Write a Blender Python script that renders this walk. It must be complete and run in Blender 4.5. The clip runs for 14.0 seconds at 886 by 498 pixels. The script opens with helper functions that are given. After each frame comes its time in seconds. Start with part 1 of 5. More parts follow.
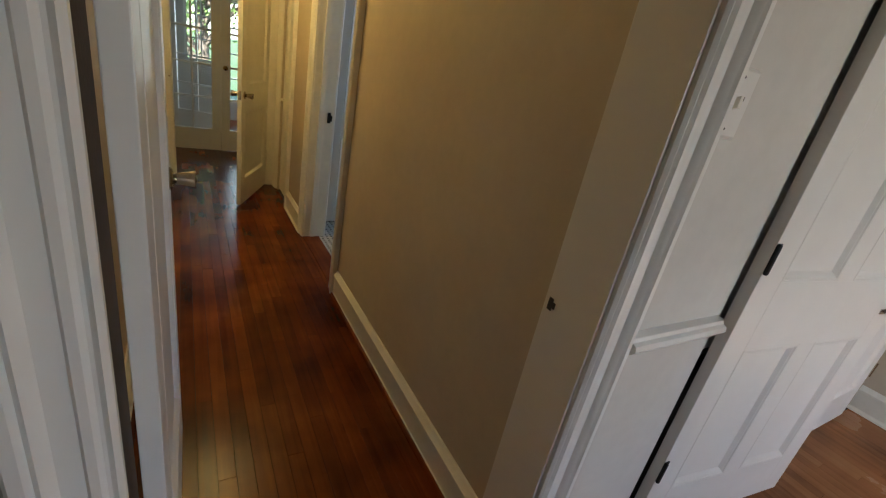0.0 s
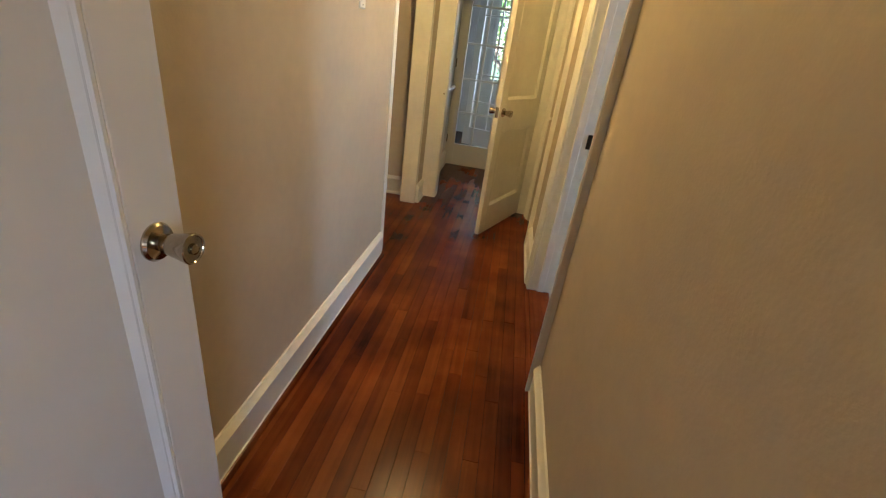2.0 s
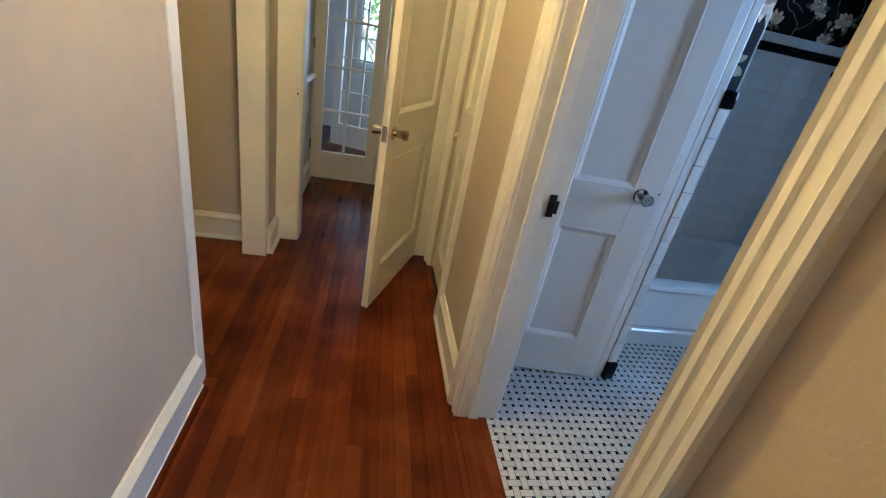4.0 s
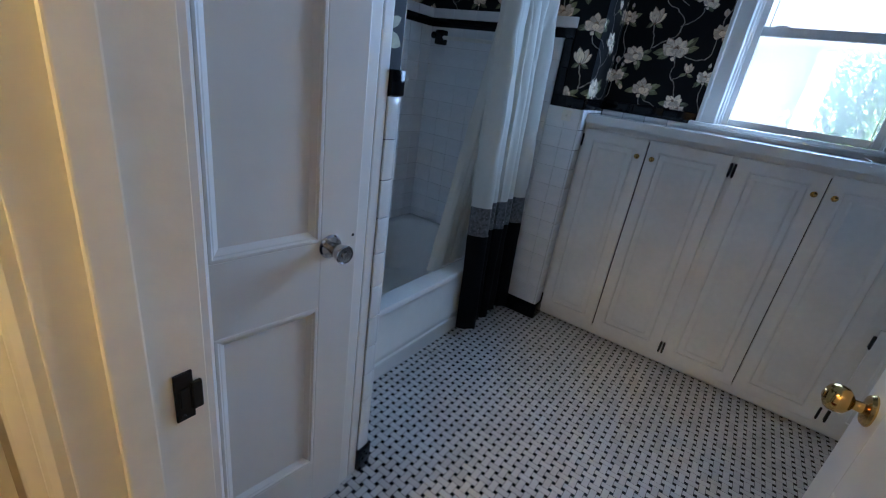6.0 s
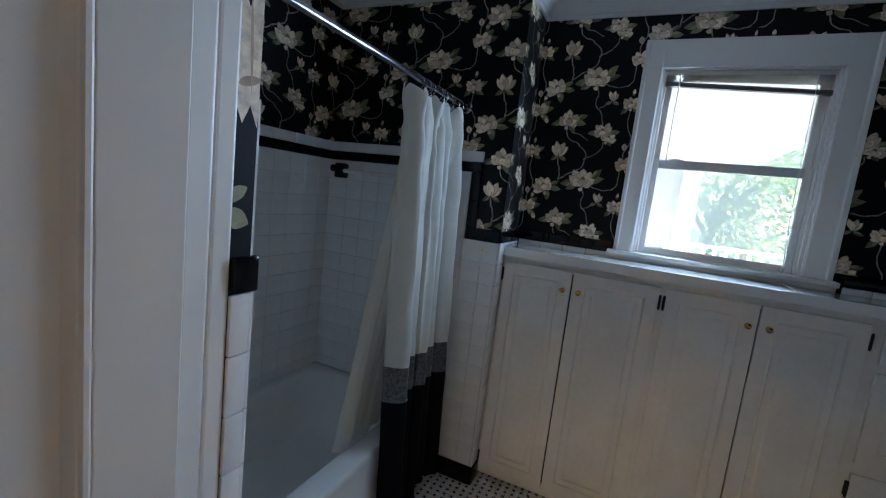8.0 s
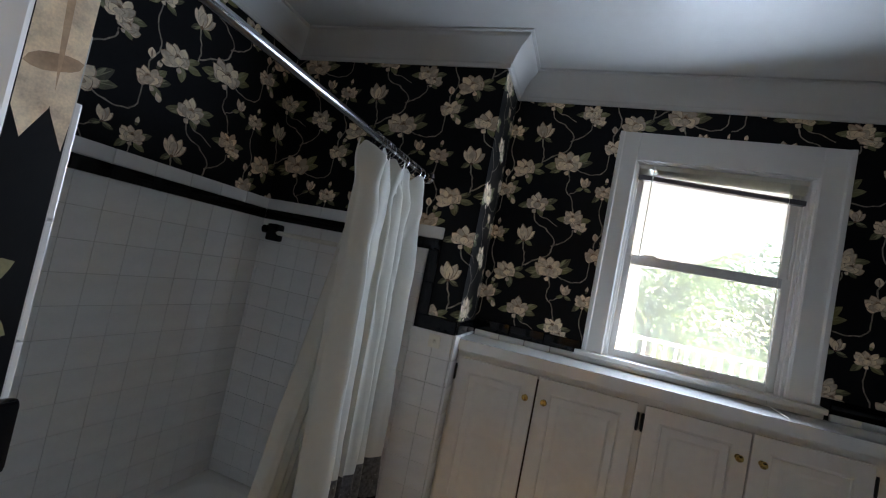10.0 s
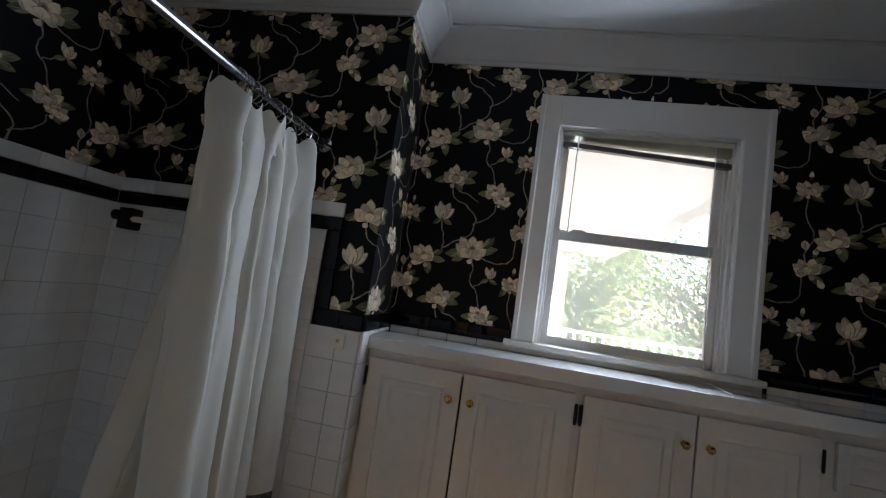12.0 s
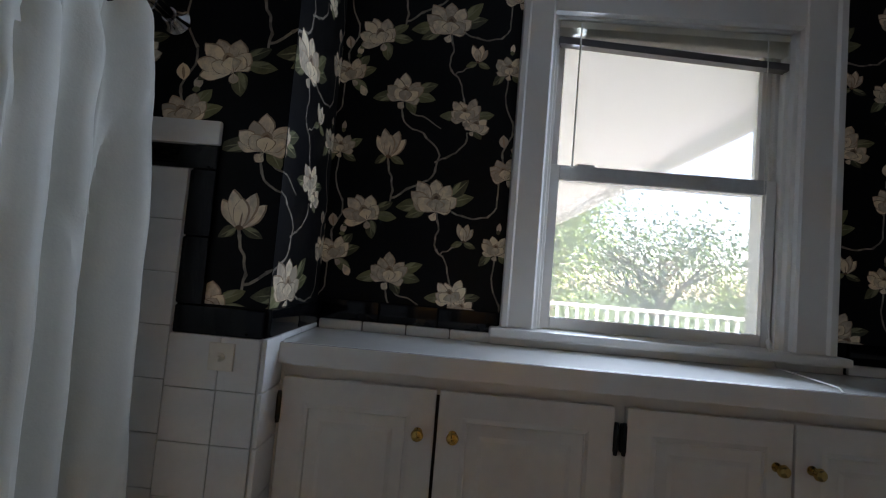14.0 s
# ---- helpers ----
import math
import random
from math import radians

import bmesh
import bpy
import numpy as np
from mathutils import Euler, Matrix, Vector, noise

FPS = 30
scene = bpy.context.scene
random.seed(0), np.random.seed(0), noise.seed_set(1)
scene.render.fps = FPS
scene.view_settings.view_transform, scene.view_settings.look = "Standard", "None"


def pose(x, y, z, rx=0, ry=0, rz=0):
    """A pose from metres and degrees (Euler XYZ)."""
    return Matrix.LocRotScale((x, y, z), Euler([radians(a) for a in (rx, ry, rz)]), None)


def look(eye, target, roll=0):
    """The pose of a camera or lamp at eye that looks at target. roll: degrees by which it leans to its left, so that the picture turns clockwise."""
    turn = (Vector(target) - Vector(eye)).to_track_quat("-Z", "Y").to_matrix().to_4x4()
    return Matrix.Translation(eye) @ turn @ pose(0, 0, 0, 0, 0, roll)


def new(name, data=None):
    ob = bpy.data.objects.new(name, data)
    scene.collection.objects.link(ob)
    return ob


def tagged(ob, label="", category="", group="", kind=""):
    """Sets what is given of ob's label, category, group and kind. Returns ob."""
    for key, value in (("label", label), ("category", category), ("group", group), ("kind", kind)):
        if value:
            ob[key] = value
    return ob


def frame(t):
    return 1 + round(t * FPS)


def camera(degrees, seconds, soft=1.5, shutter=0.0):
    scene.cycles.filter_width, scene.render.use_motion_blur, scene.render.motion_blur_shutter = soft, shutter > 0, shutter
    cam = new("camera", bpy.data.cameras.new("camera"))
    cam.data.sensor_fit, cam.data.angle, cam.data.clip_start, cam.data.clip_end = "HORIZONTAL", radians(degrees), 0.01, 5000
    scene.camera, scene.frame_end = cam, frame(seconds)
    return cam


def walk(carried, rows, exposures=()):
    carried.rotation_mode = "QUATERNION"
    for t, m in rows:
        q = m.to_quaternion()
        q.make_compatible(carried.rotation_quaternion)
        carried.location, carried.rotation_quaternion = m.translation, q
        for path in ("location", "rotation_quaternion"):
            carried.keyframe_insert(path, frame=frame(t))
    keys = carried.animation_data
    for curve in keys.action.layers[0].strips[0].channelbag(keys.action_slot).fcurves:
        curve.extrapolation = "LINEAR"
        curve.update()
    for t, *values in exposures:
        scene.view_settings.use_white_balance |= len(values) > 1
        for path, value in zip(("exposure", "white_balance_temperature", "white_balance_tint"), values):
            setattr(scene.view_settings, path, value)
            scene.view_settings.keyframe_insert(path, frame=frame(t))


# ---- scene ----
cam = camera(91.5, 14.0, 1.15)
PATH = [
    (0, (-0.045, 0.777, 1.398), (0.962, 2.339, 0.658), 11.5),
    (0.5, (0.095, 1.02, 1.377), (0.844, 2.687, 0.565), 11.2),
    (1, (0.251, 1.242, 1.36), (0.686, 3.013, 0.539), 10.4),
    (1.5, (0.397, 1.393, 1.368), (0.392, 3.211, 0.534), 9.3),
    (2, (0.42, 1.619, 1.326), (0.226, 3.416, 0.47), 7.8),
    (2.2, (0.39, 1.73, 1.31), (0.189, 3.533, 0.469), 7.6),
    (4.3, (0.279, 2.947, 1.358), (0.764, 4.686, 0.498), 9.7),
    (4.5, (0.32, 3.034, 1.349), (0.87, 4.755, 0.49), 8.0),
    (5, (0.448, 3.273, 1.357), (1.197, 4.917, 0.499), 6.5),
    (5.5, (0.549, 3.411, 1.352), (1.812, 4.733, 0.54), 8.6),
    (6, (0.655, 3.546, 1.388), (2.214, 4.546, 0.635), 8.7),
    (6.5, (0.738, 3.6, 1.417), (2.434, 4.458, 0.796), 9.2),
    (7, (0.794, 3.631, 1.458), (2.534, 4.509, 1.01), 6.7),
    (7.5, (0.89, 3.691, 1.481), (2.656, 4.56, 1.126), 4.9),
    (8, (1.018, 3.729, 1.522), (2.827, 4.54, 1.264), 6.6),
    (8.5, (1.148, 3.762, 1.548), (2.98, 4.54, 1.354), 9.4),
    (8.7, (1.183, 3.797, 1.573), (3.009, 4.603, 1.456), 10.2),
    (10.8, (1.346, 3.895, 1.502), (3.271, 4.381, 1.742), 11.6),
    (11, (1.358, 3.894, 1.481), (3.295, 4.326, 1.731), 11.2),
    (11.5, (1.445, 3.915, 1.459), (3.403, 4.278, 1.65), 8.9),
    (12, (1.623, 3.859, 1.486), (3.584, 4.199, 1.676), 8.5),
    (12.5, (1.767, 3.853, 1.477), (3.728, 4.201, 1.651), 6.7),
    (13, (1.855, 3.914, 1.474), (3.846, 3.952, 1.659), 5.8),
    (13.5, (1.99, 3.988, 1.484), (3.983, 3.911, 1.631), 5.3),
    (14, (2.201, 3.975, 1.469), (4.197, 4.039, 1.578), 4.9),
]
EXPOSURES = [(0.0, 2.6, 5900, 8), (0.5, 3.25, 6500, 12), (1.0, 3.65, 6500, 13), (2.2, 3.34, 5250, 14), (4.3, 3.42, 4800, 16), (5.0, 3.38, 4900, 19), (5.5, 3.35, 4950, 19),
             (6.0, 3.05, 5150, 19), (6.5, 2.78, 5400, 18), (7.5, 2.8, 5750, 19), (8.7, 2.9, 6250, 20), (10.8, 2.82, 7450, 27), (12.5, 2.48, 7200, 27), (14.0, 2.22, 7100, 26)]
walk(cam, [(t, look(eye, target, roll)) for t, eye, target, roll in PATH], EXPOSURES)

# ---- world, sun, large lights ----
world = bpy.data.worlds.new("sky")
scene.world = world
world.use_nodes = True
wn = world.node_tree.nodes
sky = wn.new("ShaderNodeTexSky")
sky.sky_type, sky.sun_disc = "NISHITA", False
sky.sun_elevation, sky.sun_rotation = radians(40), radians(200)
world.node_tree.links.new(sky.outputs[0], wn["Background"].inputs[0])
wn["Background"].inputs[1].default_value = 0.15
sun_data = bpy.data.lights.new("sun", "SUN")
sun_data.energy, sun_data.angle, sun_data.color = 5.0, radians(0.5), (1.0, 0.95, 0.87)
sun = new("sun", sun_data)
sun.matrix_world = look((0, 0, 10), (3.2, 8.5, 2.6))


def lamp(name, loc, watts, radius, color):
    d = bpy.data.lights.new(name, "POINT")
    d.energy, d.shadow_soft_size, d.color = watts, radius, color
    ob = new(name, d)
    ob.location = loc
    return ob


WARM = (1.0, 0.67, 0.20)
lamp("hall_lamp", (0.08, 3.95, 2.40), 5.6, 0.09, WARM)


def window_light(name, eye, target, w, h, watts, color=(0.86, 0.93, 1.0), spread=180):
    d = bpy.data.lights.new(name, "AREA")
    d.shape, d.size, d.size_y, d.energy, d.color = "RECTANGLE", w, h, watts, color
    d.spread = radians(spread)
    ob = new(name, d)
    ob.matrix_world = look(eye, target)
    return ob


window_light("bedroom_window_light", (2.1, -2.47, 1.5), (1.7, 1.29, 1.3), 1.4, 1.3, 2.8)
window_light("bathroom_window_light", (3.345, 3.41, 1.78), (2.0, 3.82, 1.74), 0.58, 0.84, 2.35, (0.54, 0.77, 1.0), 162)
window_light("sunroom_window_light", (0.90, 9.16, 1.25), (0.1, 7.0, 0.9), 0.62, 1.7, 2.4, (0.80, 0.92, 1.0))

# ---- materials ----


def mat(name, base, rough=0.5, metal=0.0, var=0.08, scale=6.0, bump=0.0, bscale=60.0, coat=0.0, dark=None, spec=None, island=0.0, obj=0.0):
    """A principled material with two scales of noise in its colour and roughness, and fine relief."""
    m = bpy.data.materials.new(name)
    m.use_nodes = True
    n, l = m.node_tree.nodes, m.node_tree.links
    b = n["Principled BSDF"]
    b.inputs["Metallic"].default_value = metal
    b.inputs["Coat Weight"].default_value = coat
    b.inputs["Coat Roughness"].default_value = 0.12
    if spec is not None:
        b.inputs["Specular IOR Level"].default_value = spec
    tc = n.new("ShaderNodeTexCoord")
    n1 = n.new("ShaderNodeTexNoise")
    n1.inputs["Scale"].default_value, n1.inputs["Detail"].default_value = scale, 6
    n2 = n.new("ShaderNodeTexNoise")
    n2.inputs["Scale"].default_value, n2.inputs["Detail"].default_value = scale * 9, 4
    for k in (n1, n2):
        l.new(tc.outputs["Object"], k.inputs["Vector"])
    add = n.new("ShaderNodeMath")
    add.operation = "ADD"
    half = n.new("ShaderNodeMath")
    half.operation, half.inputs[1].default_value = "MULTIPLY", 0.4
    l.new(n2.outputs[0], half.inputs[0])
    l.new(n1.outputs[0], add.inputs[0])
    l.new(half.outputs[0], add.inputs[1])
    last = add.outputs[0]
    for amount, node, out in ((island, "ShaderNodeNewGeometry", "Random Per Island"), (obj, "ShaderNodeObjectInfo", "Random")):
        if amount:
            g = n.new(node)
            k = n.new("ShaderNodeMath")
            k.operation, k.inputs[1].default_value, k.inputs[2].default_value = "MULTIPLY_ADD", amount, -amount / 2
            l.new(g.outputs[out], k.inputs[0])
            s = n.new("ShaderNodeMath")
            s.operation = "ADD"
            l.new(last, s.inputs[0])
            l.new(k.outputs[0], s.inputs[1])
            last = s.outputs[0]
    ramp = n.new("ShaderNodeValToRGB")
    lo = dark or tuple(c * (1 - 2.2 * var) for c in base)
    hi = tuple(min(1, c * (1 + var)) for c in base)
    ramp.color_ramp.elements[0].position, ramp.color_ramp.elements[1].position = 0.45, 0.95
    ramp.color_ramp.elements[0].color = (*lo, 1)
    ramp.color_ramp.elements[1].color = (*hi, 1)
    l.new(last, ramp.inputs[0])
    l.new(ramp.outputs[0], b.inputs["Base Color"])
    r = n.new("ShaderNodeMapRange")
    r.inputs["To Min"].default_value, r.inputs["To Max"].default_value = max(0.02, rough * 0.8), min(1, rough * 1.25)
    l.new(n1.outputs[0], r.inputs["Value"])
    l.new(r.outputs[0], b.inputs["Roughness"])
    if bump:
        n3 = n.new("ShaderNodeTexNoise")
        n3.inputs["Scale"].default_value, n3.inputs["Detail"].default_value = bscale, 5
        l.new(tc.outputs["Object"], n3.inputs["Vector"])
        bp = n.new("ShaderNodeBump")
        bp.inputs["Strength"].default_value, bp.inputs["Distance"].default_value = bump, 0.002
        l.new(n3.outputs[0], bp.inputs["Height"])
        l.new(bp.outputs[0], b.inputs["Normal"])
    return m


def wood_floor(name, a, b_, c, rough):
    """Varnished strip oak: long grain along y, each strip of its own tone, scuffs and dark worn patches."""
    m = bpy.data.materials.new(name)
    m.use_nodes = True
    n, l = m.node_tree.nodes, m.node_tree.links
    b = n["Principled BSDF"]
    tc, mp, info = n.new("ShaderNodeTexCoord"), n.new("ShaderNodeMapping"), n.new("ShaderNodeObjectInfo")
    mp.inputs["Scale"].default_value = (34, 1.6, 14)
    off = n.new("ShaderNodeVectorMath")
    off.operation = "ADD"
    rnd = n.new("ShaderNodeCombineXYZ")
    mul = n.new("ShaderNodeMath")
    mul.operation, mul.inputs[1].default_value = "MULTIPLY", 37.0
    l.new(info.outputs["Random"], mul.inputs[0])
    l.new(mul.outputs[0], rnd.inputs[1])
    l.new(tc.outputs["Object"], off.inputs[0])
    l.new(rnd.outputs[0], off.inputs[1])
    l.new(off.outputs[0], mp.inputs["Vector"])
    grain = n.new("ShaderNodeTexNoise")
    grain.inputs["Scale"].default_value, grain.inputs["Detail"].default_value, grain.inputs["Distortion"].default_value = 1.0, 8, 0.6
    l.new(mp.outputs[0], grain.inputs["Vector"])
    geo = n.new("ShaderNodeNewGeometry")
    wear = n.new("ShaderNodeTexNoise")
    wear.inputs["Scale"].default_value, wear.inputs["Detail"].default_value = 2.6, 5
    l.new(geo.outputs["Position"], wear.inputs["Vector"])
    s1 = n.new("ShaderNodeMath")
    s1.operation, s1.inputs[1].default_value = "MULTIPLY_ADD", 0.34
    l.new(grain.outputs[0], s1.inputs[0])
    t1 = n.new("ShaderNodeMath")
    t1.operation, t1.inputs[1].default_value, t1.inputs[2].default_value = "MULTIPLY_ADD", 0.20, -0.04
    l.new(info.outputs["Random"], t1.inputs[0])
    l.new(t1.outputs[0], s1.inputs[2])
    s2 = n.new("ShaderNodeMath")
    s2.operation, s2.inputs[1].default_value = "MULTIPLY_ADD", 0.86
    l.new(wear.outputs[0], s2.inputs[0])
    l.new(s1.outputs[0], s2.inputs[2])
    ramp = n.new("ShaderNodeValToRGB")
    e = ramp.color_ramp.elements
    e[0].position, e[0].color = 0.34, (*a, 1)
    e[1].position, e[1].color = 1.0, (*c, 1)
    mid = e.new(0.68)
    mid.color = (*b_, 1)
    l.new(s2.outputs[0], ramp.inputs[0])
    l.new(ramp.outputs[0], b.inputs["Base Color"])
    r = n.new("ShaderNodeMapRange")
    r.inputs["To Min"].default_value, r.inputs["To Max"].default_value = rough * 0.9, rough * 1.2
    l.new(wear.outputs[0], r.inputs["Value"])
    l.new(r.outputs[0], b.inputs["Roughness"])
    b.inputs["Specular IOR Level"].default_value = 0.16
    bp = n.new("ShaderNodeBump")
    bp.inputs["Strength"].default_value, bp.inputs["Distance"].default_value = 0.12, 0.001
    l.new(grain.outputs[0], bp.inputs["Height"])
    l.new(bp.outputs[0], b.inputs["Normal"])
    return m


def glow(name, color, strength):
    m = bpy.data.materials.new(name)
    m.use_nodes = True
    b = m.node_tree.nodes["Principled BSDF"]
    b.inputs["Base Color"].default_value = (*color, 1)
    b.inputs["Emission Color"].default_value = (*color, 1)
    b.inputs["Emission Strength"].default_value = strength
    return m


def clear_glass(name, haze=0.0):
    m = bpy.data.materials.new(name)
    m.use_nodes = True
    n, l = m.node_tree.nodes, m.node_tree.links
    t, g, mix, fr = n.new("ShaderNodeBsdfTransparent"), n.new("ShaderNodeBsdfGlossy"), n.new("ShaderNodeMixShader"), n.new("ShaderNodeFresnel")
    g.inputs["Roughness"].default_value = 0.02
    t.inputs["Color"].default_value = (0.96, 0.98, 0.97, 1)
    # pale bluish film: dust, and the daylight's glare put into the glass as haze
    dust_glare, film = n.new("ShaderNodeBsdfTranslucent"), n.new("ShaderNodeMixShader")
    dust_glare.inputs["Color"].default_value = (0.80, 0.93, 1.0, 1)
    film.inputs[0].default_value = haze
    l.new(t.outputs[0], film.inputs[1])
    l.new(dust_glare.outputs[0], film.inputs[2])
    l.new(fr.outputs[0], mix.inputs[0])
    l.new(film.outputs[0], mix.inputs[1])
    l.new(g.outputs[0], mix.inputs[2])
    l.new(mix.outputs[0], n["Material Output"].inputs[0])
    return m


WHITE = mat("white_semi_gloss_paint", (0.80, 0.78, 0.74), 0.31, var=0.03, scale=1.2, bump=0.07, bscale=45)
CREAM = mat("white_trim_paint", (0.82, 0.79, 0.70), 0.32, var=0.05, scale=3, bump=0.12, bscale=40)
CABPAINT = mat("cabinet_paint", (0.76, 0.74, 0.69), 0.38, var=0.05, scale=4, bump=0.15, bscale=50)
BEIGE = mat("beige_wall_paint", (0.55, 0.465, 0.345), 0.62, var=0.05, scale=2.5, bump=0.25, bscale=120)
GREYWALL = mat("pale_wall_paint", (0.66, 0.63, 0.58), 0.6, var=0.05, scale=2.5, bump=0.2, bscale=120)
COUNTER = mat("glossy_counter_paint", (0.80, 0.79, 0.75), 0.08, spec=0.7, coat=0.6, var=0.04, scale=3, bump=0.05, bscale=20)
CEIL = mat("ceiling_paint", (0.62, 0.62, 0.60), 0.36, var=0.03, scale=2, bump=0.10, bscale=90)
PAPER = mat("black_wallpaper", (0.004, 0.004, 0.005), 0.5, spec=0.15, var=0.2, scale=8, bump=0.08, bscale=150)
PETAL = mat("printed_petal", (0.88, 0.70, 0.51), 0.45, var=0.20, scale=55, island=0.55)
PETAL2 = mat("printed_petal_shade", (0.47, 0.32, 0.20), 0.45, var=0.2, scale=40, island=0.4)
CORE = mat("printed_flower_core", (0.22, 0.12, 0.06), 0.45, var=0.25, scale=40, island=0.4)
LEAF = mat("printed_leaf", (0.155, 0.15, 0.060), 0.45, var=0.3, scale=25, island=0.6)
LEAF2 = mat("printed_leaf_vein", (0.30, 0.29, 0.15), 0.45, var=0.2, scale=25, island=0.3)
STEM = mat("printed_stem", (0.30, 0.26, 0.20), 0.45, var=0.25, scale=30, island=0.4)
TILE = mat("white_glazed_tile", (0.80, 0.80, 0.78), 0.12, var=0.03, scale=8, obj=0.06, bump=0.05, bscale=14)
BLACKTILE = mat("black_glazed_tile", (0.005, 0.005, 0.006), 0.09, spec=0.2, var=0.1, scale=10, bump=0.05, bscale=14)
GROUT = mat("grey_grout", (0.66, 0.65, 0.62), 0.85, var=0.12, scale=18, bump=0.3, bscale=200)
FTILE = mat("white_floor_mosaic", (0.56, 0.55, 0.52), 0.22, var=0.06, scale=10, island=0.5, obj=0.5)
FBLACK = mat("black_floor_mosaic", (0.012, 0.012, 0.014), 0.20, var=0.1, scale=10)
FGROUT = mat("dirty_floor_grout", (0.11, 0.10, 0.09), 0.85, var=0.25, scale=7)
OAK = wood_floor("varnished_red_oak", (0.024, 0.004, 0.001), (0.125, 0.024, 0.0034), (0.27, 0.072, 0.012), 0.24)
OAKROOM = wood_floor("varnished_orange_oak", (0.13, 0.05, 0.02), (0.30, 0.13, 0.05), (0.42, 0.20, 0.09), 0.25)
# dark brown: gap shade put into jamb and carcass colour; also the switch toggles
SHADEBROWN = mat("gap_shade_and_toggle_brown", (0.055, 0.032, 0.018), 0.7, var=0.25, scale=12, bump=0.3)
SUBFLOOR = mat("dark_floor_gap", (0.02, 0.01, 0.006), 0.7)
TUB = mat("white_enamel", (0.80, 0.79, 0.75), 0.12, var=0.03, scale=3, coat=0.3)
CLOTH = mat("white_curtain_cloth", (0.73, 0.71, 0.63), 0.48, var=0.05, scale=5, bump=0.2, bscale=220)
CLOTHBLACK = mat("black_curtain_cloth", (0.005, 0.005, 0.006), 0.9, spec=0.1, var=0.15, scale=9, bump=0.3, bscale=200)
SEQUIN = mat("grey_sequin_band", (0.13, 0.135, 0.14), 0.34, var=0.35, scale=70, bump=0.6, bscale=170, metal=0.4)
SPARK = mat("silver_sequin", (0.75, 0.76, 0.78), 0.2, metal=1.0)
CHROME = mat("chrome", (0.55, 0.55, 0.56), 0.10, metal=1.0, var=0.05)
NICKEL = mat("worn_nickel", (0.46, 0.40, 0.31), 0.13, metal=1.0, var=0.12, scale=20)
BRASS = mat("polished_brass", (0.55, 0.36, 0.11), 0.14, metal=1.0, var=0.08)
BLACKMETAL = mat("black_iron", (0.006, 0.006, 0.006), 0.5, spec=0.3, var=0.2)
RODMETAL = mat("dark_chrome_rod", (0.30, 0.30, 0.31), 0.16, metal=1.0, var=0.08)
# blind rail against the daylight: its shaded side painted in as dark grey
BACKLITRAIL = mat("backlit_blind_rail_shade", (0.11, 0.10, 0.10), 0.4, var=0.1)
ALU = mat("grey_aluminium", (0.62, 0.62, 0.61), 0.4, metal=0.2, var=0.1)
VINYL = mat("ivory_blind_vinyl", (0.72, 0.69, 0.60), 0.5, var=0.06)
CORD = mat("white_cord", (0.75, 0.73, 0.68), 0.8)
PLATE = mat("ivory_plastic", (0.78, 0.75, 0.66), 0.35, var=0.04)
BONE = mat("dark_slot", (0.04, 0.035, 0.03), 0.6)
PORCH = mat("white_porch_paint", (0.82, 0.82, 0.82), 0.6, var=0.04, scale=2, bump=0.2, bscale=40)
BARK = mat("tree_bark", (0.16, 0.12, 0.09), 0.9, var=0.3, scale=8, bump=0.8, bscale=25)
LEAFGREEN = mat("tree_leaf", (0.09, 0.17, 0.04), 0.55, var=0.3, scale=3, island=0.7)
LEAFLIGHT = mat("light_tree_leaf", (0.20, 0.31, 0.075), 0.55, var=0.3, scale=3, island=0.7)
LAWN = mat("lawn_grass", (0.07, 0.12, 0.03), 0.9, var=0.3, scale=1.5, bump=0.8, bscale=40)
SPOUT = mat("brown_painted_metal", (0.30, 0.17, 0.13), 0.5, var=0.1)
DECK = mat("grey_porch_boards", (0.36, 0.36, 0.35), 0.6, var=0.1, scale=4, bump=0.2)
SIDING = mat("white_house_siding", (0.7, 0.7, 0.68), 0.6, var=0.05, scale=2, bump=0.2)
GLASS = clear_glass("door_glass")
DUSTGLARE = clear_glass("dusty_glare_window_glass", 0.35)
# cloth thin enough to let light through
for cloth in (CLOTH,):
    n, l = cloth.node_tree.nodes, cloth.node_tree.links
    thin, mix = n.new("ShaderNodeBsdfTranslucent"), n.new("ShaderNodeMixShader")
    thin.inputs["Color"].default_value = (0.68, 0.68, 0.63, 1)
    mix.inputs[0].default_value = 0.30
    l.new(n["Principled BSDF"].outputs[0], mix.inputs[1])
    l.new(thin.outputs[0], mix.inputs[2])
    l.new(mix.outputs[0], n["Material Output"].inputs[0])
SHADE = glow("lit_opal_glass", (1.0, 0.70, 0.36), 0.6)

# ---- mesh helpers ----


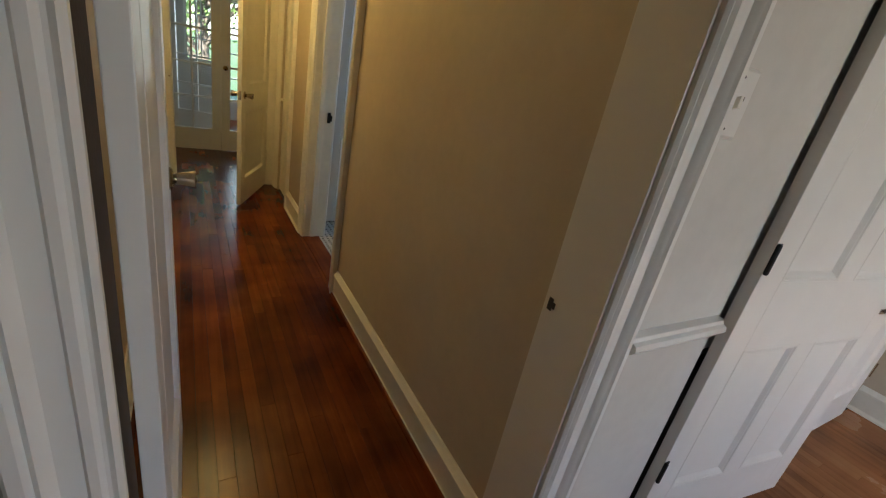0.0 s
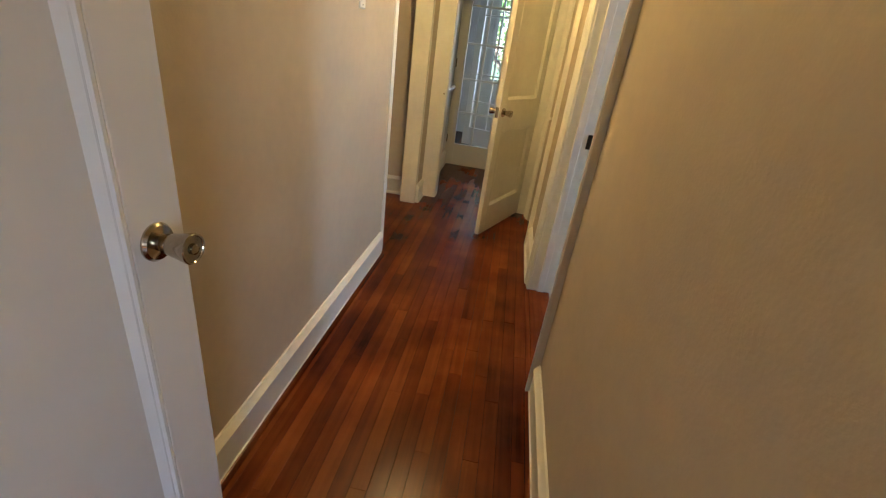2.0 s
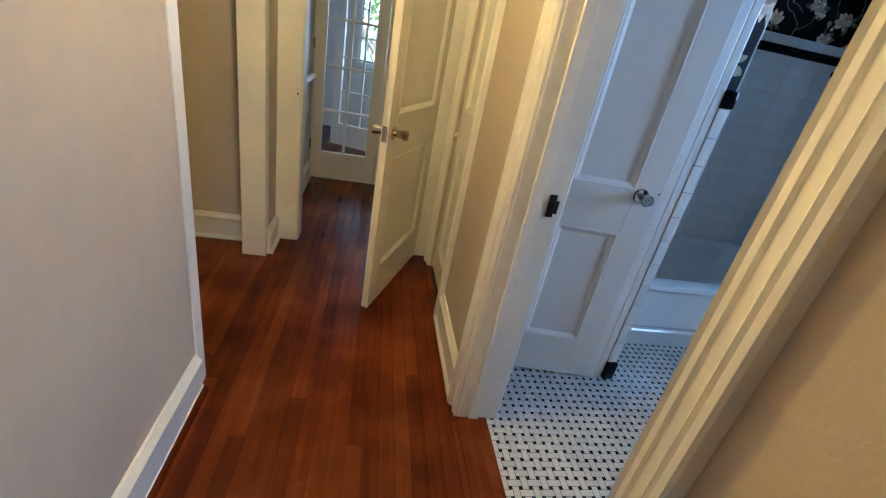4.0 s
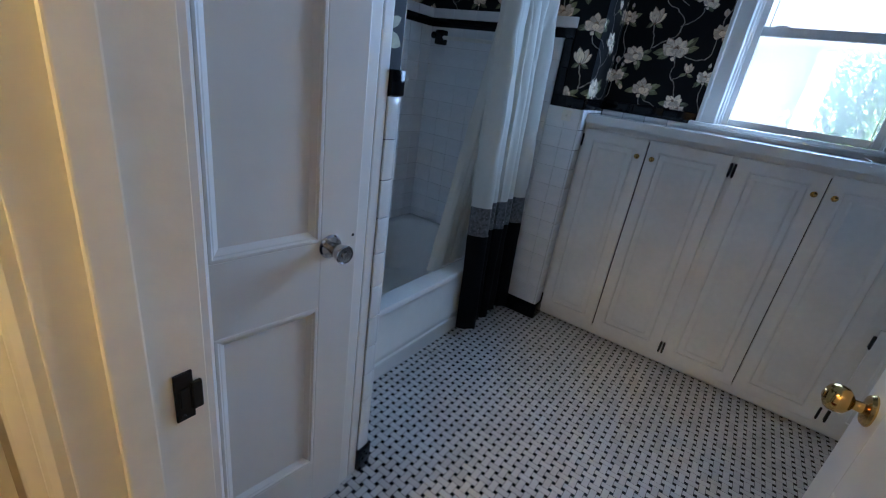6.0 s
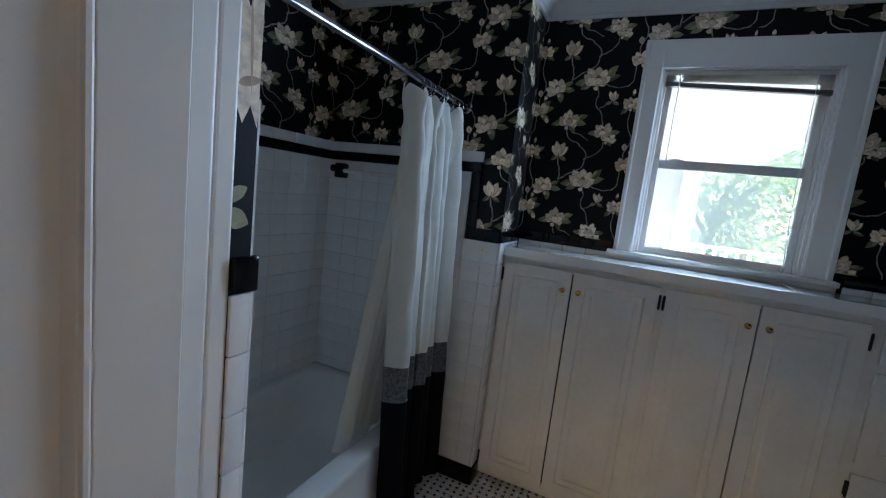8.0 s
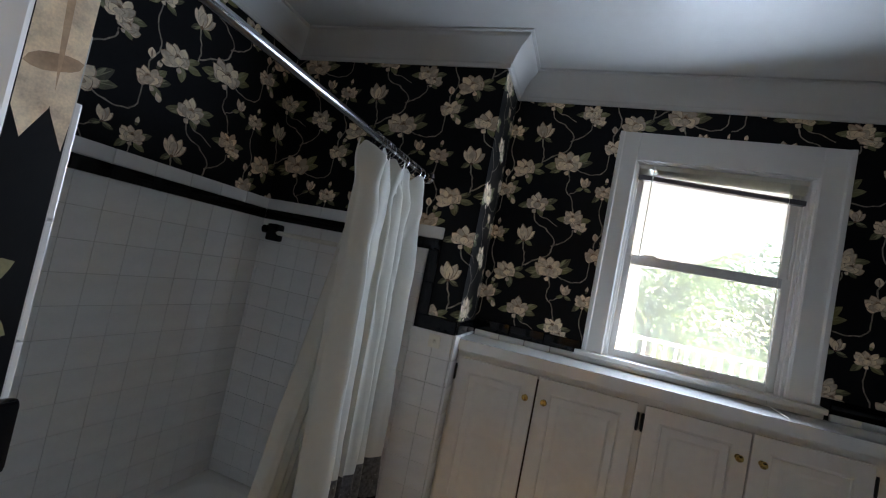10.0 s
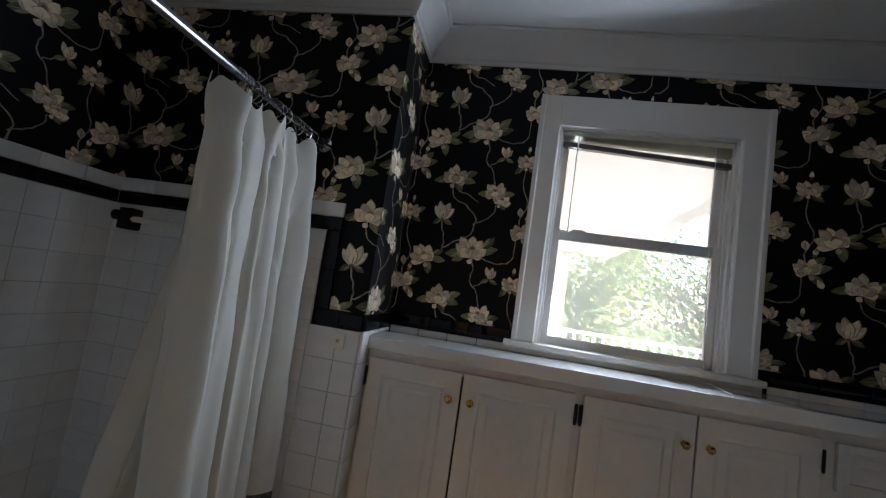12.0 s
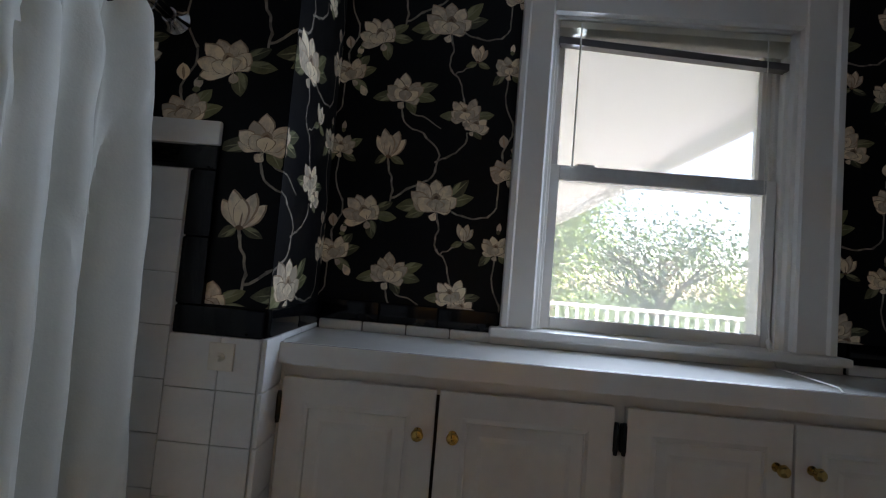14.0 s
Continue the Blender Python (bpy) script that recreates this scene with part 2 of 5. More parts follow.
class Mesh:
    """Gathers vertices and faces, to become one mesh."""

    def __init__(self):
        self.v, self.f = [], []

    def add(self, verts, faces):
        k = len(self.v)
        self.v += [tuple(p) for p in verts]
        self.f += [tuple(i + k for i in q) for q in faces]
        return self

    def quad(self, *p):
        return self.add(p, [tuple(range(len(p)))])

    def box(self, x0, x1, y0, y1, z0, z1, bev=0.0):
        x0, x1 = min(x0, x1), max(x0, x1)
        y0, y1 = min(y0, y1), max(y0, y1)
        z0, z1 = min(z0, z1), max(z0, z1)
        if not bev:
            v = [(x, y, z) for x in (x0, x1) for y in (y0, y1) for z in (z0, z1)]
            return self.add(v, [(0, 1, 3, 2), (4, 6, 7, 5), (0, 4, 5, 1), (2, 3, 7, 6), (0, 2, 6, 4), (1, 5, 7, 3)])
        bm = bmesh.new()
        bmesh.ops.create_cube(bm, size=1)
        for p in bm.verts:
            p.co = Vector(((x0 + x1) / 2 + p.co.x * (x1 - x0), (y0 + y1) / 2 + p.co.y * (y1 - y0), (z0 + z1) / 2 + p.co.z * (z1 - z0)))
        bmesh.ops.bevel(bm, geom=bm.edges[:], offset=min(bev, 0.45 * min(x1 - x0, y1 - y0, z1 - z0)), segments=2, profile=0.6, affect="EDGES")
        bm.verts.index_update()
        self.add([p.co for p in bm.verts], [tuple(q.index for q in f.verts) for f in bm.faces])
        bm.free()
        return self

    def lathe(self, profile, at, axis, seg=20):
        """Turns (radius, along) pairs about the axis through at."""
        a = Vector(axis).normalized()
        u = a.orthogonal().normalized()
        w = a.cross(u)
        at = Vector(at)
        rows = [[at + a * h + (u * math.cos(2 * math.pi * i / seg) + w * math.sin(2 * math.pi * i / seg)) * r for i in range(seg)] for r, h in profile]
        n = len(profile)
        faces = [(j * seg + i, j * seg + (i + 1) % seg, (j + 1) * seg + (i + 1) % seg, (j + 1) * seg + i) for j in range(n - 1) for i in range(seg)]
        faces += [tuple(range(seg))[::-1], tuple((n - 1) * seg + i for i in range(seg))]
        return self.add([p for r in rows for p in r], faces)

    def tube(self, pts, r, seg=8):
        pts = [Vector(p) for p in pts]
        rad = r if isinstance(r, (list, tuple)) else [r] * len(pts)
        rows, u = [], None
        for i, p in enumerate(pts):
            d = (pts[min(i + 1, len(pts) - 1)] - pts[max(i - 1, 0)]).normalized()
            u = d.orthogonal().normalized() if u is None else (u - d * u.dot(d)).normalized()
            w = d.cross(u)
            rows += [p + (u * math.cos(2 * math.pi * k / seg) + w * math.sin(2 * math.pi * k / seg)) * rad[i] for k in range(seg)]
        n = len(pts)
        faces = [(j * seg + i, j * seg + (i + 1) % seg, (j + 1) * seg + (i + 1) % seg, (j + 1) * seg + i) for j in range(n - 1) for i in range(seg)]
        faces += [tuple(range(seg))[::-1], tuple((n - 1) * seg + i for i in range(seg))]
        return self.add(rows, faces)

    def sweep(self, profile, path, flip=False):
        """Runs a closed profile of (out, up) pairs along a level path of (x, y), mitred at the corners; out lies to the path's right."""
        P = [Vector(p) for p in path]
        rows = []
        for i, p in enumerate(P):
            d0 = (p - P[i - 1]).normalized() if i else (P[1] - p).normalized()
            d1 = (P[i + 1] - p).normalized() if i < len(P) - 1 else d0
            n0, n1 = Vector((d0.y, -d0.x)), Vector((d1.y, -d1.x))
            if flip:
                n0, n1 = -n0, -n1
            m = (n0 + n1).normalized()
            k = 1 / max(0.2, m.dot(n0))
            rows += [(p.x + m.x * k * o, p.y + m.y * k * o, h) for o, h in profile]
        s = len(profile)
        faces = [(j * s + i, j * s + (i + 1) % s, (j + 1) * s + (i + 1) % s, (j + 1) * s + i) for j in range(len(P) - 1) for i in range(s)]
        faces += [tuple(range(s))[::-1], tuple((len(P) - 1) * s + i for i in range(s))]
        return self.add(rows, faces)

    def bar(self, profile, p0, p1, side, out):
        """Runs a closed profile of (across, proud) pairs from p0 to p1."""
        p0, p1, side, out = (Vector(q) for q in (p0, p1, side, out))
        s = len(profile)
        rows = [p + side * a + out * b for p in (p0, p1) for a, b in profile]
        faces = [(i, (i + 1) % s, s + (i + 1) % s, s + i) for i in range(s)] + [tuple(range(s))[::-1], tuple(range(s, 2 * s))]
        return self.add(rows, faces)

    def data(self, name, material, smooth=False, weld=False):
        me = bpy.data.meshes.new(name)
        me.from_pydata(self.v, [], self.f)
        me.materials.append(material)
        bm = bmesh.new()
        bm.from_mesh(me)
        if weld:
            bmesh.ops.remove_doubles(bm, verts=bm.verts, dist=1e-5)
        bmesh.ops.recalc_face_normals(bm, faces=bm.faces)
        bm.to_mesh(me)
        bm.free()
        if smooth:
            me.shade_smooth()
            try:
                me.set_sharp_from_angle(angle=radians(35))
            except Exception:
                pass
        return me


def thing(name, label, category, at=(0, 0, 0), turn=0.0, group="", kind=""):
    ob = new(name)
    ob.matrix_world = pose(*at, 0, 0, turn)
    ob.empty_display_size = 0.1
    return tagged(ob, label, category, group, kind)


def part(name, mesh, material, parent=None, label="", smooth=False, kind=""):
    ob = new(name, mesh.data(name, material, smooth, len(mesh.v) < 60))
    if parent is not None:
        ob.parent = parent
    return tagged(ob, label, kind=kind)


def solid(name, mesh, material, label, category, kind="structure", smooth=False, group=""):
    return tagged(new(name, mesh.data(name, material, smooth)), label, category, group, kind)


# ---- the plan ----
HALL_L, HALL_R = -0.28, 0.735
WALL_S0, WALL_S1 = 1.29, 1.45
CEILING = 2.60
BATH_W, BATH_E, BATH_S, BATH_N = 0.875, 3.40, 2.10, 5.44
END_X, RETURN_Y, WING_X, WING_Y = 3.083, 4.35, 1.557, 4.335

# ---- floors and ceilings ----
floor = solid("floor", Mesh().box(-3.2, 0.80, 1.44, 9.4, -0.12, -0.012).box(0.80, 1.9, 4.72, 9.4, -0.12, -0.0125), SUBFLOOR, "dark red varnished strip-oak hall floor", "floor")
floor_bedroom = solid("floor_bedroom", Mesh().box(-2.6, 3.5, -2.6, 1.44, -0.12, -0.012).box(0.80, 3.56, 1.44, 1.95, -0.12, -0.0122), SUBFLOOR, "orange varnished oak strip floor", "floor")
floor_bathroom = solid("floor_bathroom", Mesh().box(0.80, 3.6, 1.95, 4.72, -0.12, -0.0015), FGROUT, "white basketweave mosaic floor with black dots", "floor")
ceiling = solid("ceiling", Mesh().box(-3.2, 3.6, -2.7, 9.4, CEILING, CEILING + 0.12), CEIL, "smooth white painted ceiling", "ceiling")

# ---- walls ----
DOOR_H = 2.04
m = Mesh().box(-2.6, -0.145, WALL_S0, WALL_S1, -0.1, CEILING).box(0.745, 1.25, WALL_S0, WALL_S1, -0.1, CEILING)
m.box(-0.145, 0.745, WALL_S0, WALL_S1, DOOR_H, CEILING).box(1.25, 3.24, WALL_S0, WALL_S1, DOOR_H, CEILING).box(3.24, 3.5, WALL_S0, WALL_S1, -0.1, CEILING)
wall_south = solid("wall_south", m, GREYWALL, "pale plaster wall with a doorway and closet", "wall")
m = Mesh().box(-2.7, -2.6, -2.6, 1.45, -0.1, CEILING).box(-2.6, 1.4, -2.62, -2.5, -0.1, CEILING).box(2.8, 3.5, -2.62, -2.5, -0.1, CEILING).box(1.4, 2.8, -2.62, -2.5, -0.1, 0.8).box(1.4, 2.8, -2.62, -2.5, 2.2, CEILING)
m.box(3.41, 3.5, -2.5, 1.29, -0.1, CEILING)
wall_bedroom = solid("wall_bedroom", m, BEIGE, "beige painted bedroom walls with a window opening", "wall")
wall_closet = solid("wall_closet", Mesh().box(3.44, 3.56, 1.455, 1.985, -0.1, CEILING).box(1.10, 3.5, 1.98, 2.08, -0.1, CEILING).box(1.10, 1.16, 1.46, 1.98, -0.1, CEILING), GREYWALL, "plain wall inside the closet", "wall")
wall_hall_left = solid("wall_hall_left", Mesh().box(HALL_L - 0.12, HALL_L, 1.45, 4.195, -0.1, CEILING).box(-3.2, HALL_L - 0.12, 4.075, 4.195, -0.1, CEILING), BEIGE, "beige painted hall wall", "wall")
m = Mesh().box(HALL_R, BATH_W, 1.45, 3.205, -0.1, CEILING).box(HALL_R, BATH_W, 4.06, 4.80, -0.1, CEILING)
m.box(HALL_R, BATH_W, 3.205, 4.06, DOOR_H, CEILING).box(HALL_R, BATH_W, 4.80, 5.33, DOOR_H, CEILING).box(HALL_R, BATH_W, 5.33, 5.46, -0.1, CEILING)
wall_hall_right = solid("wall_hall_right", m, BEIGE, "beige painted hall wall with two doorways", "wall")
wall_passage = solid("wall_passage", Mesh().box(-3.2, -0.40, 5.425, 5.56, -0.1, CEILING).box(-3.2, -3.1, 4.195, 5.425, -0.1, CEILING), BEIGE, "beige painted wall of the side passage", "wall")
m = Mesh().box(-0.40, -0.285, 5.30, 5.56, -0.1, CEILING).box(-0.285, -0.165, 5.505, 5.62, -0.1, CEILING).box(0.64, 1.9, 5.47, 5.60, -0.1, CEILING).box(-0.165, 0.64, 5.505, 5.60, DOOR_H, CEILING)
wall_foyer_door = solid("wall_foyer_door", m, BEIGE, "beige painted wall round a doorway", "wall")
m = Mesh().box(-0.40, -0.285, 5.62, 6.84, -0.1, CEILING).box(1.5, 1.9, 5.6, 6.84, -0.1, CEILING)
m.box(-1.9, -0.30, 6.86, 6.97, -0.1, CEILING).box(0.93, 1.9, 6.86, 6.97, -0.1, CEILING).box(-0.30, 0.93, 6.86, 6.97, 2.14, CEILING)
wall_foyer = solid("wall_foyer", m, GREYWALL, "pale grey painted foyer walls", "wall")
m = Mesh().box(-2.0, -1.9, 6.86, 9.3, -0.1, CEILING).box(1.8, 1.9, 6.97, 9.3, -0.1, CEILING)
m.box(-2.0, -0.05, 9.2, 9.32, -0.1, CEILING).box(0.42, 0.56, 9.2, 9.32, -0.1, CEILING).box(1.25, 1.9, 9.2, 9.32, -0.1, CEILING)
m.box(-0.05, 0.42, 9.2, 9.32, -0.1, 0.85).box(-0.05, 1.25, 9.2, 9.32, 2.2, CEILING).box(0.56, 1.25, 9.2, 9.32, -0.1, 0.28)
wall_sunroom = solid("wall_sunroom", m, GREYWALL, "pale painted sunroom walls with tall windows", "wall")

# bathroom shell: paper above, tile below
wall_window = solid("wall_window", Mesh().box(BATH_E, BATH_E + 0.16, 1.95, 3.06, -0.1, CEILING).box(BATH_E, BATH_E + 0.16, 3.76, 4.35, -0.1, CEILING).box(BATH_E, BATH_E + 0.16, 3.06, 3.76, -0.1, 1.325).box(BATH_E, BATH_E + 0.16, 3.06, 3.76, 2.235, CEILING), PAPER, "bathroom wall in black magnolia wallpaper", "wall")
wall_tub_end = solid("wall_tub_end", Mesh().box(END_X, BATH_E + 0.16, RETURN_Y, BATH_N, -0.1, CEILING), PAPER, "projecting tub-end wall in black magnolia wallpaper over tile", "wall")
wall_tub_back = solid("wall_tub_back", Mesh().box(0.875, BATH_E + 0.16, BATH_N, 5.56, -0.1, CEILING), PAPER, "wall behind the tub in black magnolia wallpaper over tile", "wall")
wall_wing = solid("wall_wing", Mesh().box(1.51, WING_X, WING_Y, BATH_N, -0.1, CEILING).box(BATH_W, 0.94, WING_Y + 0.02, WING_Y + 0.1, -0.1, CEILING).box(1.432, 1.51, WING_Y + 0.03, WING_Y + 0.1, -0.1, CEILING).box(0.94, 1.432, WING_Y + 0.03, WING_Y + 0.1, 2.035, CEILING), PAPER, "short wing wall at the tub in black magnolia wallpaper", "wall")
wall_bath_south = solid("wall_bath_south", Mesh().box(BATH_W, BATH_E, 1.99, BATH_S, -0.1, CEILING), PAPER, "bathroom wall in black wallpaper", "wall")
wall_bath_west = solid("wall_bath_west", Mesh().box(BATH_W, BATH_W + 0.012, BATH_S, 3.19, -0.1, CEILING).box(BATH_W, BATH_W + 0.012, 4.16, WING_Y + 0.03, -0.1, CEILING), PAPER, "bathroom side of the hall wall in black wallpaper", "wall")

# ---- trim profiles ----
BASE = [(0, 0), (0.032, 0), (0.032, 0.012), (0.020, 0.024), (0.020, 0.128), (0.026, 0.132), (0.026, 0.142), (0.018, 0.150), (0.012, 0.160), (0.008, 0.166), (0, 0.166)]
SHOE = [(0.0205, 0.0), (0.040, 0.0), (0.038, 0.010), (0.030, 0.018), (0.0205, 0.021)]
RAIL = [(0, 0.855), (0.012, 0.858), (0.014, 0.868), (0.030, 0.876), (0.038, 0.888), (0.034, 0.900), (0.024, 0.905), (0.022, 0.916), (0, 0.92)]
CASE = [(0, 0), (0, 0.012), (0.006, 0.019), (0.012, 0.013), (0.016, 0.013), (0.021, 0.021), (0.030, 0.021), (0.034, 0.015), (0.056, 0.017), (0.060, 0.025), (0.067, 0.031), (0.073, 0.025), (0.078, 0.033), (0.090, 0.033), (0.095, 0.027), (0.095, 0)]
CROWN = [(0, 2.475), (0.010, 2.475), (0.014, 2.490), (0.020, 2.494), (0.030, 2.520), (0.052, 2.552), (0.078, 2.572), (0.086, 2.580), (0.088, 2.590), (0.100, 2.593), (0.100, 2.60), (0, 2.60)]


def baseboard(path, flip, label):
    ob = solid("baseboard", Mesh().sweep(BASE, path, flip), CREAM, label, "baseboard", smooth=True)
    return ob


baseboard([(HALL_R, 3.11), (HALL_R, 1.452)], False, "moulded white painted baseboard on the beige hall wall")
baseboard([(HALL_R, 4.72), (HALL_R, 4.15)], False, "short moulded white baseboard between two hall doorways")
baseboard([(HALL_L, 1.462), (HALL_L, 4.14)], False, "moulded white painted baseboard along the beige hall wall")
baseboard([(-3.1, 5.425), (-0.425, 5.425)], False, "white painted baseboard in the side passage")
baseboard([(-0.285, 5.262), (-0.285, 5.478)], False, "short white baseboard beside a doorway casing")
baseboard([(-0.285, 5.63), (-0.285, 6.80)], False, "white painted baseboard in the foyer")
baseboard([(3.41, -2.4), (3.41, 1.28)], True, "white painted baseboard on the bedroom wall")
for path, flip in (([(HALL_R, 3.11), (HALL_R, 1.452)], False), ([(HALL_L, 1.462), (HALL_L, 4.14)], False)):
    solid("trim", Mesh().sweep(SHOE, path, flip), OAK, "dark varnished quarter-round at the foot of the baseboard", "trim")
solid("trim", Mesh().sweep(RAIL, [(0.842, WALL_S0), (1.238, WALL_S0)], False), WHITE, "glossy white moulded chair rail on the bedroom wall", "chair rail", smooth=True)
solid("trim", Mesh().sweep(RAIL, [(-0.285, 5.63), (-0.285, 6.82)], False), WHITE, "white moulded chair rail in the foyer", "chair rail", smooth=True)
crown = solid("trim_crown", Mesh().sweep(CROWN, [(1.58, BATH_N), (END_X, BATH_N), (END_X, RETURN_Y), (BATH_E, RETURN_Y), (BATH_E, BATH_S)], False), CEIL, "white painted crown moulding round the bathroom ceiling", "crown moulding", smooth=True)


def casing_set(name, label, axis, at, out, lo, hi, top, mat_, width=0.095, sides=(True, True), depth=None):
    """A moulded casing round an opening from lo to hi along axis ('x' or 'y') in a wall face at `at`, which faces out (+1 or -1)."""
    ob = thing(name, label, "door frame", kind="structure")
    k = width / 0.095
    prof = [(a * k, b) for a, b in CASE]
    s = Vector((1, 0, 0)) if axis == "x" else Vector((0, 1, 0))
    o = Vector((0, out, 0)) if axis == "x" else Vector((out, 0, 0))

    def p(u, z):
        return Vector((u, at, z)) if axis == "x" else Vector((at, u, z))
    if sides[0]:
        part("casing", Mesh().bar(prof, p(lo - 0.005, 0), p(lo - 0.005, top + 0.005), -s, o), mat_, ob, smooth=True)
    if sides[1]:
        part("casing", Mesh().bar(prof, p(hi + 0.005, 0), p(hi + 0.005, top + 0.005), s, o), mat_, ob, smooth=True)
    part("head_casing", Mesh().bar(prof, p(lo - width - 0.005, top + 0.005), p(hi + width + 0.005, top + 0.005), Vector((0, 0, 1)), o), mat_, ob, smooth=True)
    return ob


def jamb_y(ob, y, face, x0, x1, z1, m_):
    """A jamb across the wall's thickness at y, whose open side faces +y or -y, with its door stop."""
    part("jamb", Mesh().box(x0, x1, y, y - 0.02 * face, 0, z1, 0.002), m_, ob)
    c = x0 + 0.42 * (x1 - x0)
    part("door_stop", Mesh().box(c - 0.02, c + 0.02, y, y + 0.012 * face, 0, z1, 0.003), m_, ob)


# bedroom doorway
df = casing_set("door_frame_1", "glossy white moulded door frame between bedroom and hall", "x", WALL_S0, -1, -0.122, 0.722, DOOR_H, WHITE, 0.105)
part("jamb", Mesh().box(0.720, 0.740, WALL_S0 - 0.0015, WALL_S1 + 0.003, 0, DOOR_H, 0.002), WHITE, df)
# this jamb's dark colour stands in for the shadowed gap beside the door
part("jamb", Mesh().box(-0.1448, -0.139, WALL_S0 + 0.001, WALL_S1 + 0.002, 0, DOOR_H), SHADEBROWN, df, "hinge jamb with the gap's shade put into its dark colour")
part("strike_hole", Mesh().box(0.7175, 0.7195, 1.424, 1.438, 0.912, 0.945).box(0.7172, 0.7195, 1.415, 1.426, 0.92, 0.936), BONE, df, "ragged dark latch mortise")
# bathroom doorway
df = casing_set("door_frame_2", "white moulded bathroom door frame on the beige hall wall", "y", HALL_R, -1, 3.225, 4.045, DOOR_H, CREAM)
jamb_y(df, 4.045, -1, HALL_R - 0.0015, BATH_W + 0.0135, DOOR_H, CREAM)
jamb_y(df, 3.225, 1, HALL_R - 0.0015, BATH_W + 0.0135, DOOR_H, CREAM)
part("head_jamb", Mesh().box(HALL_R - 0.0015, BATH_W + 0.0135, 3.225, 4.045, DOOR_H, DOOR_H + 0.02), CREAM, df)
part("strike_plate", Mesh().box(0.844, 0.868, 4.040, 4.044, 0.908, 0.984, 0.0015).box(0.864, 0.878, 4.036, 4.042, 0.922, 0.966, 0.002).box(0.850, 0.862, 4.038, 4.041, 0.930, 0.960, 0.001).lathe([(0.004, 0), (0.003, 0.002)], (0.852, 4.040, 0.915), (0, -1, 0), 8), BLACKMETAL, df, "black latch strike plate")
part("threshold", Mesh().box(HALL_R - 0.005, BATH_W - 0.02, 3.226, 4.044, -0.012, 0.006, 0.004), OAK, df, "worn dark wood threshold")
casing_set("door_frame_3", "white door frame on the bathroom side", "y", BATH_W + 0.012, 1, 3.225, 4.045, DOOR_H, WHITE)
# closet doorway in the hall
df = casing_set("door_frame_4", "white moulded frame of a hall closet", "y", HALL_R, -1, 4.815, 5.315, DOOR_H, CREAM, 0.085)
# foyer doorway
df = thing("door_frame_5", "thick white painted frame of the foyer doorway", "door frame", kind="structure")
part("casing", Mesh().box(-0.285, -0.150, 5.485, 5.505, 0, DOOR_H + 0.1, 0.004), CREAM, df)
part("casing", Mesh().box(0.632, 0.722, 5.445, 5.470, 0, DOOR_H + 0.1, 0.004), CREAM, df)
part("jamb", Mesh().box(-0.165, -0.145, 5.505, 5.63, 0, DOOR_H, 0.002), CREAM, df)
part("jamb", Mesh().box(0.62, 0.64, 5.47, 5.61, 0, DOOR_H, 0.002), CREAM, df)
part("head_casing", Mesh().box(-0.15, 0.632, 5.48, 5.505, DOOR_H, DOOR_H + 0.1, 0.004), CREAM, df)
part("strike_hole", Mesh().lathe([(0.007, 0), (0.007, 0.002)], (-0.170, 5.4845, 0.935), (0, -1, 0), 10), NICKEL, df, "small latch plate")
post = solid("trim_post", Mesh().box(-0.420, -0.285, 5.226, 5.30, 0, CEILING, 0.006), CREAM, "thick white painted corner post of the passage opening", "post")
solid("trim_corner", Mesh().box(HALL_L - 0.125, HALL_L + 0.006, 4.195, 4.212, 0, CEILING, 0.003).box(HALL_L, HALL_L + 0.007, 4.145, 4.195, 0, CEILING, 0.002), CREAM, "white painted corner trim at the end of the hall wall", "trim")
solid("trim_wing", Mesh().box(1.430, 1.4735, WING_Y - 0.006, WING_Y + 0.03, 0, CEILING, 0.005).box(1.4765, 1.514, WING_Y - 0.004, WING_Y + 0.03, 0, CEILING, 0.005).box(1.472, 1.478, WING_Y + 0.002, WING_Y + 0.03, 0, CEILING), WHITE, "white painted vertical trim beside the tiled wing wall", "trim")

# ---- doors ----


def knob(parent, at, axis, m_, reach=0.062, r=0.026, label="", ball=False):
    """A tapered lock knob, or a ball knob, on a round rose."""
    k = part("knob", Mesh().lathe([(0.012, 0.0), (0.011, 0.012), (0.010, reach - 0.044), (r * 0.62, reach - 0.040), (r * 0.92, reach - 0.032), (r, reach - 0.022), (r * 0.95, reach - 0.011), (r * 0.78, reach - 0.004), (r * 0.5, reach), (0.0, reach + 0.0005)] if ball else [(0.012, 0.0), (0.012, 0.011), (r * 0.58, 0.016), (r * 0.66, 0.026), (r * 0.80, reach - 0.020), (r * 0.94, reach - 0.006), (r * 0.94, reach - 0.002), (r * 0.88, reach), (r * 0.80, reach), (r * 0.76, reach - 0.002), (0.0, reach - 0.0015)], at, axis, 22), m_, parent, label, smooth=True)
    part("rose", Mesh().lathe([(0.032, 0), (0.032, 0.003), (0.028, 0.008), (0.016, 0.011), (0.012, 0.012)], at, axis, 24), m_, k, smooth=True)
    part("key_button", Mesh().lathe([(0.009, reach - 0.002), (0.009, reach + 0.002), (0.006, reach + 0.003)], at, axis, 12), m_, k)
    return k


